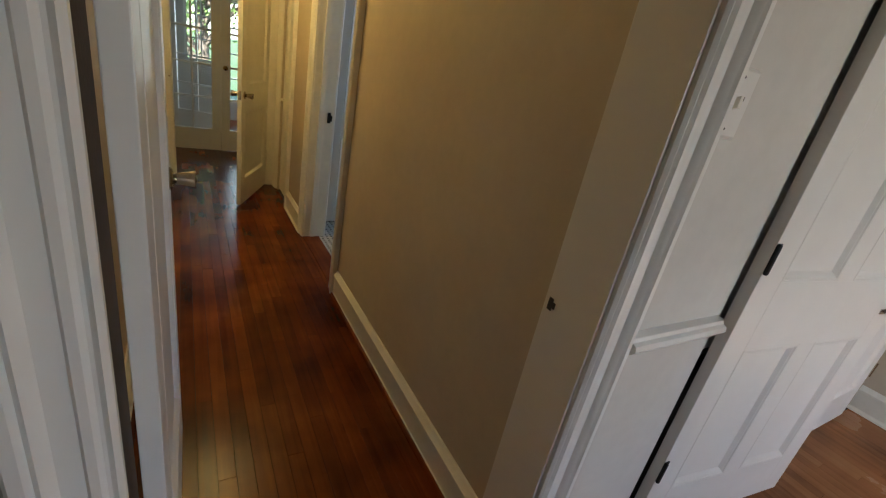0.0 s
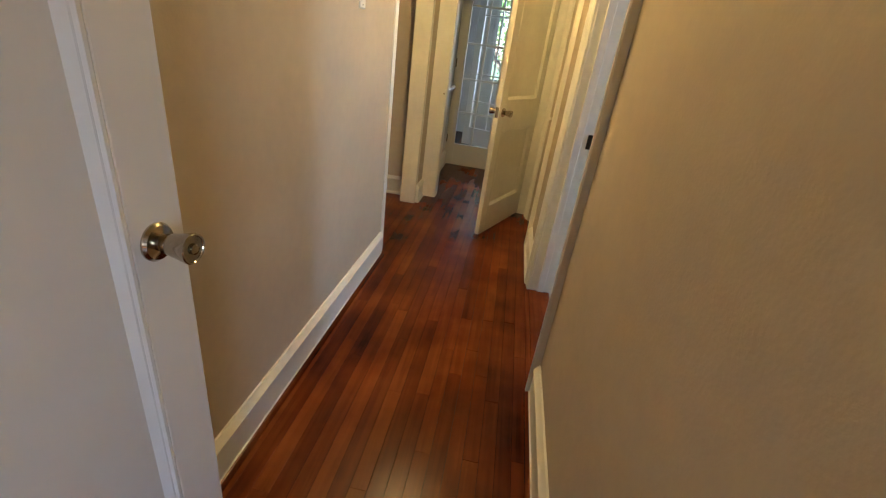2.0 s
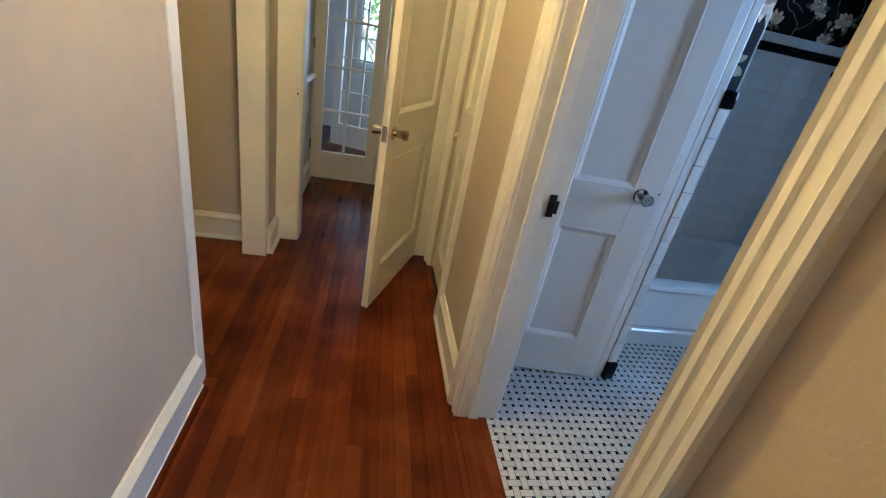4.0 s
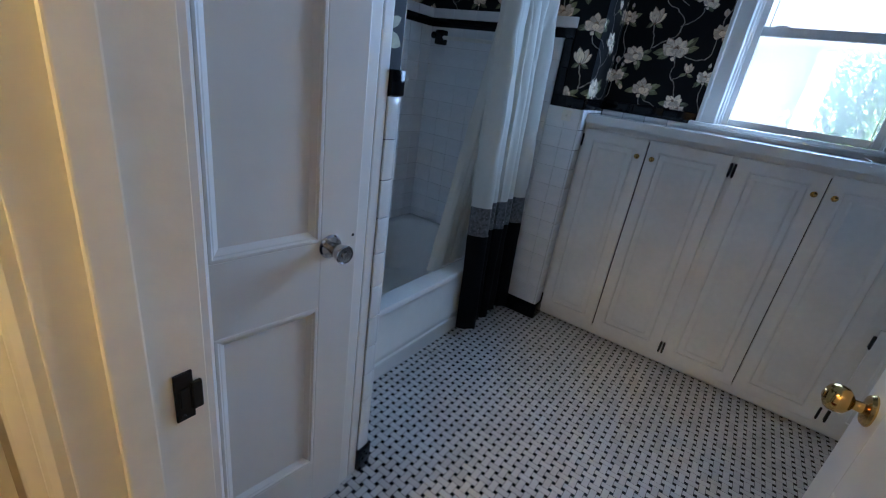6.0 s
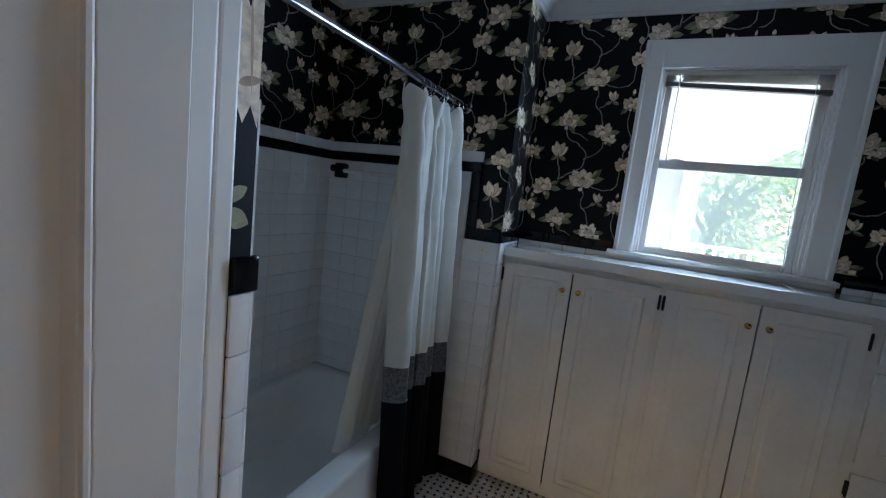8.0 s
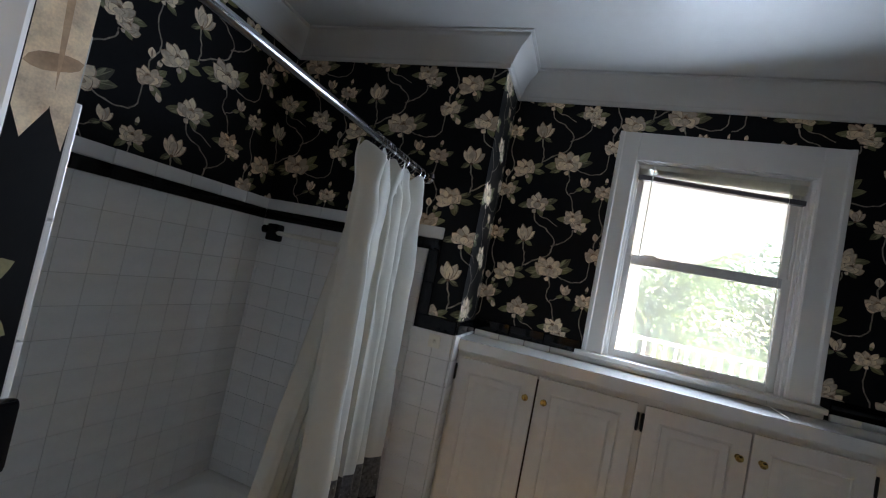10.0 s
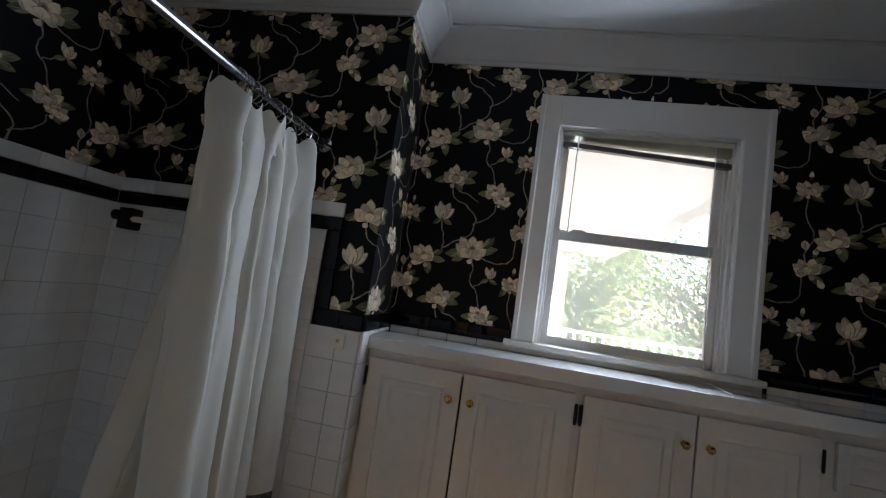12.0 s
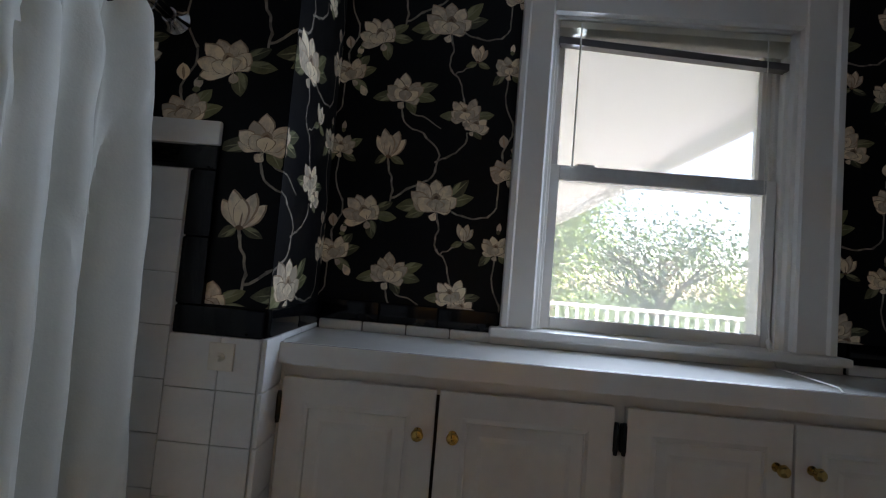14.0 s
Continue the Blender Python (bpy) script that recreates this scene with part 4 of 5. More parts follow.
def drape(u, h, a):
    """Uneven folds: no two alike in depth or width."""
    b = a + 0.65 * math.sin(a + 0.9) + 0.3 * math.sin(3.1 * h + 5 * u)
    return 0.85 * math.sin(b) * (0.7 + 0.45 * math.sin(7.3 * u + 1.1)) + 0.45 * math.sin(0.53 * a + 1.7 + 0.8 * h) + 0.26 * math.sin(2.3 * a + 0.6 + 2.9 * h) * (0.35 + 0.5 * h)


def curtain(z_top, z_bot, fade, spread0, spread1, cx0, cx1, cy, amp0, amp1, folds, nz, drop=0.0, phase=0.0, lean=0.0):
    """A gathered cloth: x spreads from spread0 at the top to spread1 at the bottom, with folds that deepen downwards."""
    nu = folds * 22
    rows = []
    for j in range(nz + 1):
        f = j / nz
        z = z_top + (z_bot - z_top) * f
        h = fade[0] + (fade[1] - fade[0]) * f
        w = spread0 + (spread1 - spread0) * h
        cx = cx0 + (cx1 - cx0) * h
        amp = amp0 + (amp1 - amp0) * min(1, h * 1.8)
        for i in range(nu + 1):
            u = i / nu
            a = 2 * math.pi * folds * (u + 0.018 * math.sin(9 * u + 2.2 * h)) + phase
            fold = drape(u, h, a)
            crease = 1 - abs(noise.noise((u * 8.5 + 1.6 * h, h * 3.4 - u * 1.5, 5.7 + phase)))
            crumple = 0.022 * crease ** 8 * math.exp(-4.0 * h) + 0.004 * crease ** 6 + 0.030 * (noise.noise((u * 9, h * 14, 3.1 + phase)) * math.exp(-7 * h) + 0.16 * noise.noise((u * 11, h * 7, 9.0)))
            sag = 0.012 - 0.034 * math.sin(math.pi * 11 * u) ** 2 * math.exp(-20 * h) if h < 0.25 else 0.012
            rows.append((cx - w / 2 + w * u + 0.012 * amp / 0.03 * math.cos(a), cy + amp * fold + crumple + lean * h, z + sag))
    k = nu + 1
    return Mesh().add(rows, [(j * k + i, j * k + i + 1, (j + 1) * k + i + 1, (j + 1) * k + i) for j in range(nz) for i in range(nu)])


CT, CB = 1.918, 0.045
sc = thing("shower_curtain", "white shower curtain with grey sequin band and black hem", "shower curtain", (0, 0, 0))
args = (0.50, 0.49, 2.748, 2.748, 4.600, 0.024, 0.038, 5)
FOLDS = args[7]
B1, B2 = 0.765, 0.610
fr = lambda z: (CT - z) / (CT - CB)
part("cloth", curtain(CT, B1, (0, fr(B1)), *args, 56, lean=-0.058), CLOTH, sc, smooth=True)
part("sequin_band", curtain(B1, B2, (fr(B1), fr(B2)), *args, 8, lean=-0.058), SEQUIN, sc, "grey sequin band", smooth=True)
part("black_hem", curtain(B2, CB, (fr(B2), 1.0), *args, 20, lean=-0.058), CLOTHBLACK, sc, "heavy black lower cloth", smooth=True)
rs = random.Random(5)
sp = Mesh()
for k in range(140):
    u, z = rs.random(), B2 + 0.01 + (B1 - B2 - 0.02) * rs.random()
    f = fr(z)
    h = f
    a = 2 * math.pi * FOLDS * (u + 0.018 * math.sin(9 * u + 2.2 * h))
    fold = drape(u, h, a)
    w = 0.50 - 0.01 * h
    x = 2.748 - w / 2 + w * u + 0.0144 * math.cos(a)
    sp.lathe([(0.0022, 0), (0.0016, 0.0008)], (x, 4.600 + 0.038 * fold - 0.058 * h - 0.0015, z), (0, -1, 0), 5)
part("sequins", sp, SPARK, sc, "scattered silver sequins", kind="stuff")
ln = thing("shower_liner", "white plastic shower liner hanging inside the tub", "shower liner", (0, 0, 0))
part("liner", curtain(CT - 0.01, 0.37, (0, 1.0), 0.34, 0.42, 2.78, 2.62, 4.632, 0.010, 0.022, 5, 40, phase=1.0, lean=0.105), CLOTH, ln, smooth=True)

# ---- built-in cabinets under the window ----
CAB_X = 3.170
cabs = thing("cabinet_run", "built-in white painted bathroom cabinets under the window", "cabinet", (CAB_X, 3.2, 0))


def cab_y(y):
    return y - 3.2


Ye, Yw = cab_y(RETURN_Y - 0.002), cab_y(BATH_S + 0.002)
part("face_frame", Mesh().box(0.0, 0.02, cab_y(4.322), Ye, 0.035, 1.243).box(0.0, 0.02, cab_y(3.566), cab_y(3.624), 0.035, 1.243).box(0.0, 0.02, cab_y(2.826), cab_y(2.892), 0.035, 1.243).box(0.0, 0.02, cab_y(2.47), cab_y(2.50), 0.035, 1.243)
     .box(0.0005, 0.02, Yw, Ye, 1.200, 1.243).box(0.0005, 0.02, Yw, Ye, 0.03, 0.082).box(0.0005, 0.02, Yw, cab_y(2.845), 1.024, 1.074).box(0.0005, 0.02, Yw, cab_y(2.845), 0.612, 0.672), CABPAINT, cabs)
# carcass colour carries the shade that shows between the doors
part("carcass", Mesh().box(0.021, 0.22, Yw, Ye, 0.03, 1.24), SHADEBROWN, cabs, "cabinet inside, coloured dark for shade in the door gaps")
part("plinth", Mesh().box(0.045, 0.06, Yw, Ye, 0.0, 0.031), CABPAINT, cabs)
part("scribe_moulding", Mesh().box(-0.004, 0.0, cab_y(4.337), cab_y(4.348), 0.03, 1.243, 0.001), CABPAINT, cabs)


def raised_door(name, y0, y1, z0, z1, knob_side, hinge_side, raised=True):
    """An overlay door with a raised panel; y0 < y1."""
    d = part(name, Mesh().box(-0.018, -0.001, y0, y1, z0, z1, 0.003), CABPAINT, cabs)
    b = 0.062 if (y1 - y0) > 0.2 and (z1 - z0) > 0.3 else 0.03
    o = [(-0.0185, y, z) for y, z in ((y0 + b, z0 + b), (y1 - b, z0 + b), (y1 - b, z1 - b), (y0 + b, z1 - b))]
    i1 = [(-0.0105, y, z) for y, z in ((y0 + b + 0.007, z0 + b + 0.007), (y1 - b - 0.007, z0 + b + 0.007), (y1 - b - 0.007, z1 - b - 0.007), (y0 + b + 0.007, z1 - b - 0.007))]
    k = b + 0.036
    i2 = [(-0.0215, y, z) for y, z in ((y0 + k, z0 + k), (y1 - k, z0 + k), (y1 - k, z1 - k), (y0 + k, z1 - k))]
    i0 = [(-0.0225, p[1], p[2]) for p in o]
    ob_ = [(-0.0185, y, z) for y, z in ((y0 + b - 0.009, z0 + b - 0.009), (y1 - b + 0.009, z0 + b - 0.009), (y1 - b + 0.009, z1 - b + 0.009), (y0 + b - 0.009, z1 - b + 0.009))]
    ring = [(a, (a + 1) % 4, 4 + (a + 1) % 4, 4 + a) for a in range(4)]
    pm = Mesh().add(ob_ + i0, ring).add(i0 + i1, ring).add(i1 + i2, ring).add(i2, [(0, 1, 2, 3)])
    part("raised_panel", pm, CABPAINT, d)
    if knob_side:
        ky = y1 - 0.034 if knob_side > 0 else y0 + 0.034
        part("knob", Mesh().lathe([(0.010, 0), (0.010, 0.002), (0.005, 0.004), (0.0045, 0.011), (0.011, 0.016), (0.0135, 0.021), (0.011, 0.027), (0.004, 0.029), (0, 0.029)], (-0.018, ky, min(1.122, z1 - 0.05)), (-1, 0, 0), 16), BRASS, d, "small brass knob", smooth=True)
    if hinge_side:
        hy = y1 + 0.004 if hinge_side > 0 else y0 - 0.004
        for hz in (z1 - 0.066, z0 + 0.055):
            part("hinge", Mesh().box(-0.020, -0.002, hy - 0.006, hy + 0.006, hz - 0.030, hz + 0.030, 0.004).lathe([(0.0045, -0.034), (0.0045, 0.034)], (-0.018, hy, hz), (0, 0, 1), 8), BLACKMETAL, d, "black iron hinge", smooth=True)
    return d


raised_door("cabinet_door", cab_y(3.992), cab_y(4.331), 0.076, 1.214, -1, 1)
raised_door("cabinet_door", cab_y(3.608), cab_y(3.985), 0.076, 1.214, 1, -1)
raised_door("cabinet_door", cab_y(3.234), cab_y(3.582), 0.076, 1.214, -1, 1)
raised_door("cabinet_door", cab_y(2.880), cab_y(3.229), 0.076, 1.214, 1, -1)
for y0, y1 in ((2.49, 2.838), (2.12, 2.482)):
    raised_door("drawer", cab_y(y0), cab_y(y1), 1.066, 1.208, 0, 0)
    raised_door("drawer", cab_y(y0), cab_y(y1), 0.664, 1.032, 0, 0)
    raised_door("cabinet_door", cab_y(y0), cab_y(y1), 0.076, 0.620, 0, 1)
ct = thing("countertop", "glossy white painted shelf top over the bathroom cabinets", "countertop", (3.138, 3.2, 1.2435))
CY0, CY1 = BATH_S + 0.002 - 3.2, RETURN_Y - 0.004 - 3.2
part("top", Mesh().box(0.0045, BATH_E - 0.0015 - 3.138, CY0, CY1, 0.0, 0.0465, 0.002), COUNTER, ct)
part("front_edge", Mesh().box(0.0, 0.0038, CY0, CY1, 0.0, 0.0455, 0.0012), COUNTER, ct, "white edge strip with a dark seam")
part("seam", Mesh().box(0.0036, 0.0047, CY0, CY1, 0.001, 0.0460), BONE, ct, "thin dark seam along the front")

# ---- bathroom window ----
win = thing("window_1", "white wooden double-hung bathroom window with a raised blind", "window", (BATH_E, 3.41, 1.325), kind="structure")


def wy(y):
    return y - 3.41


def wz(z):
    return z - 1.325


def w_box(x0, x1, y0, y1, z0, z1, bev=0.002):
    return Mesh().box(x0, x1, wy(y0), wy(y1), wz(z0), wz(z1), bev)


WC = [(0, 0), (0, 0.016), (0.006, 0.020), (0.068, 0.020), (0.074, 0.026), (0.088, 0.026), (0.090, 0.022), (0.090, 0)]
part("casing", Mesh().bar(WC, (0, wy(3.752), wz(1.338)), (0, wy(3.752), wz(2.355)), (0, 1, 0), (-1, 0, 0)), WHITE, win)
part("casing", Mesh().bar([(a * 1.22, b) for a, b in WC], (0, wy(3.066), wz(1.338)), (0, wy(3.066), wz(2.355)), (0, -1, 0), (-1, 0, 0)), WHITE, win)
part("head_casing", Mesh().box(-0.0225, 0, wy(3.066), wy(3.752), wz(2.228), wz(2.355), 0.002), WHITE, win)
part("stool", Mesh().box(-0.050, 0.07, wy(2.936), wy(3.870), wz(1.312), wz(1.336), 0.006), WHITE, win)
part("apron", Mesh().box(-0.022, 0, wy(2.938), wy(3.868), wz(1.2905), wz(1.313), 0.002), WHITE, win)
part("jamb", w_box(0.0, 0.16, 3.740, 3.762, 1.33, 2.24), WHITE, win)
part("jamb", w_box(0.0, 0.16, 3.056, 3.078, 1.33, 2.24), WHITE, win)
part("jamb", w_box(0.0, 0.16, 3.07, 3.75, 2.222, 2.24), WHITE, win)
for y in (3.728, 3.076):
    for x in (0.018, 0.056, 0.100):
        part("stop_bead", w_box(x, x + 0.012, y, y + 0.014, 1.336, 2.222, 0.003), WHITE, win)


def sash(name, x, z0, z1, bot, top):
    s = part(name, w_box(x, x + 0.030, 3.700, 3.727, z0, z1), WHITE, win)
    part("stile", w_box(x, x + 0.030, 3.091, 3.118, z0, z1), WHITE, s)
    part("bottom_rail", w_box(x + 0.001, x + 0.031, 3.118, 3.700, z0, z0 + bot), ALU if name == "upper_sash" else WHITE, s)
    part("top_rail", w_box(x + 0.001, x + 0.031, 3.118, 3.700, z1 - top, z1), ALU if name == "lower_sash" else WHITE, s)
    g = part("pane", Mesh().quad((x + 0.016, wy(3.118), wz(z0 + bot)), (x + 0.016, wy(3.700), wz(z0 + bot)), (x + 0.016, wy(3.700), wz(z1 - top)), (x + 0.016, wy(3.118), wz(z1 - top))), DUSTGLARE, s, "window glass with dust and glare as a pale film")
    g.visible_shadow = False
    return s


sash("lower_sash", 0.032, 1.338, 1.806, 0.032, 0.042)
sash("upper_sash", 0.068, 1.768, 2.222, 0.040, 0.035)
part("sash_lock", Mesh().box(0.036, 0.058, wy(3.60), wy(3.65), wz(1.806), wz(1.814), 0.002), ALU, win)
# raised blind
bl = thing("window_blind", "ivory mini blind pulled up crookedly under the window head", "blind", (BATH_E + 0.018, 3.41, 2.215))
part("head_rail", Mesh().box(-0.008, 0.020, -0.325, 0.322, -0.016, 0.005, 0.002), VINYL, bl)
for k in range(7):
    z = -0.020 - 0.0036 * k
    t = 0.0036 * k * 0.55
    part("slat", Mesh().add([(-0.010, -0.322, z - t), (0.014, -0.322, z - t - 0.001), (0.014, 0.322, z + t * 0.5), (-0.010, 0.322, z + t * 0.5 + 0.001), (0.002, -0.322, z - t + 0.0022), (0.002, 0.322, z + t * 0.5 + 0.0025)], [(0, 4, 5, 3), (4, 1, 2, 5), (0, 3, 2, 1)]), VINYL, bl)
part("bottom_rail", Mesh().add([(x, y, z + (-0.034 if y < 0 else 0.002)) for x in (-0.011, 0.014) for y in (-0.322, 0.322) for z in (-0.066, -0.046)], [(0, 1, 3, 2), (4, 6, 7, 5), (0, 4, 5, 1), (2, 3, 7, 6), (0, 2, 6, 4), (1, 5, 7, 3)]), BACKLITRAIL, bl, "bottom rail hanging crooked, its backlit shade put into the colour")
part("cord", Mesh().tube([(-0.010, -0.262, -0.01), (-0.012, -0.265, -0.30), (-0.016, -0.268, -0.60), (-0.045, -0.272, -0.86), (-0.075, -0.274, -0.915), (-0.255, -0.275, -0.919), (-0.284, -0.275, -0.94)], 0.0016, 5), CORD, bl, "white pull cord with a tassel")
part("tassel", Mesh().lathe([(0.003, 0), (0.006, 0.006), (0.007, 0.02), (0.002, 0.028)], (-0.047, -0.272, -0.875), (0, 0, 1), 10), CORD, bl, smooth=True)
part("tilt_wand", Mesh().tube([(-0.012, 0.262, -0.005), (-0.014, 0.263, -0.42)], 0.0028, 6), CORD, bl)

# ---- French doors, foyer and sunroom beyond ----


def french_leaf(name, label, hinge, turn, width, cols, rows=5, stile=0.094, height=2.12, glass0=0.252, step=0.3665):
    ob = thing(name, label, "French door", (*hinge, 0.004), turn, "French doors")
    t = 0.038
    part("stile", Mesh().box(0, stile, -t / 2, t / 2, 0, height, 0.003), WHITE, ob)
    part("stile", Mesh().box(width - stile, width, -t / 2, t / 2, 0, height, 0.003), WHITE, ob)
    part("bottom_rail", Mesh().box(stile, width - stile, -t / 2 + 0.0005, t / 2 - 0.0005, 0, glass0, 0.002), WHITE, ob)
    top = glass0 + rows * step
    part("top_rail", Mesh().box(stile, width - stile, -t / 2 + 0.0005, t / 2 - 0.0005, top, height, 0.002), WHITE, ob)
    for j in range(1, rows):
        z = glass0 + j * step
        part("muntin", Mesh().box(stile, width - stile, -0.015, 0.015, z - 0.011, z + 0.011, 0.005), WHITE, ob)
    cw = (width - 2 * stile) / cols
    for i in range(1, cols):
        x = stile + i * cw
        part("muntin", Mesh().box(x - 0.011, x + 0.011, -0.0155, 0.0155, glass0, top, 0.005), WHITE, ob)
    for i in range(cols):
        for j in range(rows):
            x, z = stile + i * cw, glass0 + j * step
            p = part("pane", Mesh().quad((x, 0, z), (x + cw, 0, z), (x + cw, 0, z + step), (x, 0, z + step)), GLASS, ob)
            p.visible_shadow = False
    return ob


fd = french_leaf("french_door", "white fifteen-light French door, shut", (-0.276, 6.846), 0.0, 0.588, 2)
for z in (0.31, 1.14):
    part("hinge", Mesh().lathe([(0.006, 0), (0.006, 0.09)], (0.0, -0.024, z - 0.045), (0, 0, 1), 8), NICKEL, fd)
fd = french_leaf("french_door", "white French door with a brass knob, shut", (0.905, 6.846), 180.0, 0.588, 2)
part("knob", Mesh().lathe([(0.008, 0), (0.008, 0.03), (0.024, 0.04), (0.026, 0.052), (0.0, 0.062)], (0.545, 0.019, 0.98), (0, 1, 0), 16), BRASS, fd, smooth=True)
df = thing("door_frame_6", "white frame round the French doors", "door frame", kind="structure")
part("casing", Mesh().box(-0.2845, -0.278, 6.822, 6.87, 0, 2.14, 0.001), WHITE, df)
part("casing", Mesh().box(0.907, 1.0, 6.835, 6.86, 0, 2.14, 0.002), WHITE, df)
part("head_casing", Mesh().box(-0.2845, 1.0, 6.835, 6.861, 2.128, 2.25, 0.002), WHITE, df)
# glazed door standing open in the sunroom
fo = french_leaf("french_door", "white French door standing open in the sunroom", (0.42, 7.95), 158.0, 0.70, 2)
part("knob", Mesh().lathe([(0.008, 0), (0.008, 0.03), (0.024, 0.04), (0.026, 0.052), (0.0, 0.062)], (0.655, -0.019, 0.95), (0, -1, 0), 16), BRASS, fo, smooth=True)
# sunroom windows
for x0, x1, z0, cols, rows in ((-0.05, 0.42, 0.85, 2, 4), (0.56, 1.25, 0.28, 2, 5)):
    w = thing("window_2" if z0 > 0.5 else "window_3", "white many-paned sunroom window with greenery outside", "window", (x0, 9.22, z0), kind="structure")
    W, H = x1 - x0, 2.2 - z0
    part("frame", Mesh().box(0, 0.04, 0, 0.06, 0, H).box(W - 0.04, W, 0, 0.06, 0, H).box(0.04, W - 0.04, 0, 0.06, 0, 0.04).box(0.04, W - 0.04, 0, 0.06, H - 0.04, H), WHITE, w)
    for i in range(1, cols):
        part("muntin", Mesh().box(i * W / cols - 0.01, i * W / cols + 0.01, 0.01, 0.045, 0.04, H - 0.04), WHITE, w)
    for j in range(1, rows):
        part("muntin", Mesh().box(0.04, W - 0.04, 0.0105, 0.0445, j * H / rows - 0.01, j * H / rows + 0.01), WHITE, w)

# ---- hall ceiling light ----
cl = thing("ceiling_light", "lit opal-glass dome light on the hall ceiling", "ceiling light", (0.08, 3.95, CEILING))
part("pan", Mesh().lathe([(0.15, 0), (0.15, 0.02), (0.14, 0.025)], (0, 0, 0), (0, 0, -1), 28), BRASS, cl, smooth=True)
dome = part("shade", Mesh().lathe([(0.138, 0.025), (0.132, 0.06), (0.11, 0.09), (0.07, 0.11), (0.0, 0.118)], (0, 0, 0), (0, 0, -1), 28), SHADE, cl, "lit opal glass", smooth=True)

# ---- printed magnolia pattern of the wallpaper ----


def outline(length, width, n=9, tip=0.75, wob=0.0, ph=0.0, blunt=0.78):
    """A petal or leaf outline that starts at the origin and points along +y; its widest place lies at `tip` of its length."""
    right = []
    for k in range(n + 1):
        f = k / n
        w = math.sin(math.pi * f ** (math.log(0.5) / math.log(tip))) if 0 < f < 1 else 0.0
        right.append((width / 2 * w ** blunt * (1 + wob * math.sin(9 * f + ph)), length * f))
    return right + [(-x * (1 + wob * math.sin(5 * y / length + ph)), y) for x, y in right[-2:0:-1]]


class Print:
    """Shapes laid flat on a wall: gathers them by ink, each a hair above the last."""

    def __init__(self):
        self.ink, self.layer = {}, 0

    def shape(self, ink, pts, at, angle, scale=1.0):
        c, s = math.cos(radians(angle)), math.sin(radians(angle))
        self.layer += 1
        self.ink.setdefault(ink, []).append((self.layer, [(at[0] + scale * (x * c - y * s), at[1] + scale * (x * s + y * c)) for x, y in pts]))


def leaf(pr, at, angle, L, W, rng):
    L *= 0.92
    pr.shape("leaf", outline(L, W, 8, 0.42, 0.06, rng.random() * 6), at, angle)
    pr.shape("vein", outline(L * 0.92, W * 0.10, 4, 0.4), at, angle)
    pr.shape("vein", outline(L * 0.75, W * 0.34, 6, 0.45), (at[0] - 0.10 * W * math.cos(radians(angle)), at[1] - 0.10 * W * math.sin(radians(angle))), angle + 9)


def bloom(pr, at, r, tilt, rng, n=9):
    """An open magnolia: drooping outer petals, a cup of upright ones, shade strokes and a dark core."""
    r *= 0.82
    tilt += rng.uniform(-16, 16)
    lean = rng.uniform(-0.16, 0.16)
    at = (at[0] + 0.50 * r * math.sin(radians(tilt)), at[1] - 0.50 * r * math.cos(radians(tilt)))

    def off(k):
        return (at[0] - k * r * math.sin(radians(tilt)), at[1] + k * r * math.cos(radians(tilt)))

    def petal(a, L, W, strokes, base=at, wide=0.64):
        wob, ph = 0.12, rng.random() * 6
        a = tilt + a + rng.uniform(-9, 9)
        L *= r * rng.uniform(0.86, 1.10) * (1 + lean * math.sin(radians(a - tilt)))
        W *= r * rng.uniform(0.93, 1.07)
        pr.shape("petal2", outline(L * 1.015, W * 1.05, 9, wide, wob, ph, 0.82), base, a)
        pr.shape("petal", outline(L * 0.985, W * 0.94, 9, wide, wob, ph, 0.84), base, a + 1.0)
        for _ in range(strokes):
            pr.shape("petal2", outline(L * rng.uniform(0.45, 0.75), W * 0.05, 4, 0.4), base, a + rng.uniform(-10, 10))
    petal(158 * rng.choice((1, -1)), 0.48, 0.42, 1)
    for a, L, W in ((74, 1.06, 0.56), (-76, 1.04, 0.58), (3, 1.56, 0.70), (28, 1.50, 0.66), (-27, 1.48, 0.68), (51, 1.30, 0.64), (-52, 1.32, 0.62)):
        petal(a, L, W, 2)
    pr.shape("petal2", outline(r * 0.62, r * 0.52, 8, 0.5, 0.1), off(0.30), tilt)
    pr.shape("core", outline(r * 0.34, r * 0.24, 7, 0.5, 0.2), off(0.46), tilt)
    for k in range(5):
        pr.shape("core", outline(r * 0.32, r * 0.035, 4, 0.6), off(0.44), tilt + 24 * (k - 2))
    for a, L, W in ((46, 0.98, 0.66), (-48, 0.96, 0.64), (4, 0.66, 0.74)):
        petal(a, L, W, 1, wide=0.60)


def tulip(pr, at, h, tilt, rng, n=5):
    """A half-shut bloom seen from the side."""
    for a, L, W in ((34, 0.90, 0.36), (-36, 0.92, 0.36), (15, 1.08, 0.40), (-14, 1.05, 0.40), (2, 0.84, 0.40))[5 - n:]:
        ph = rng.random() * 6
        pr.shape("petal2", outline(h * L * 1.03, h * W * 1.05, 8, 0.55, 0.06, ph), at, tilt + a)
        pr.shape("petal", outline(h * L, h * W * 0.88, 8, 0.55, 0.06, ph), at, tilt + a + 2)
        pr.shape("petal2", outline(h * L * 0.6, h * W * 0.12, 4, 0.5), at, tilt + a - 3)
    pr.shape("core", outline(h * 0.16, h * 0.2, 5, 0.5), (at[0], at[1] - 0.02 * h), tilt)


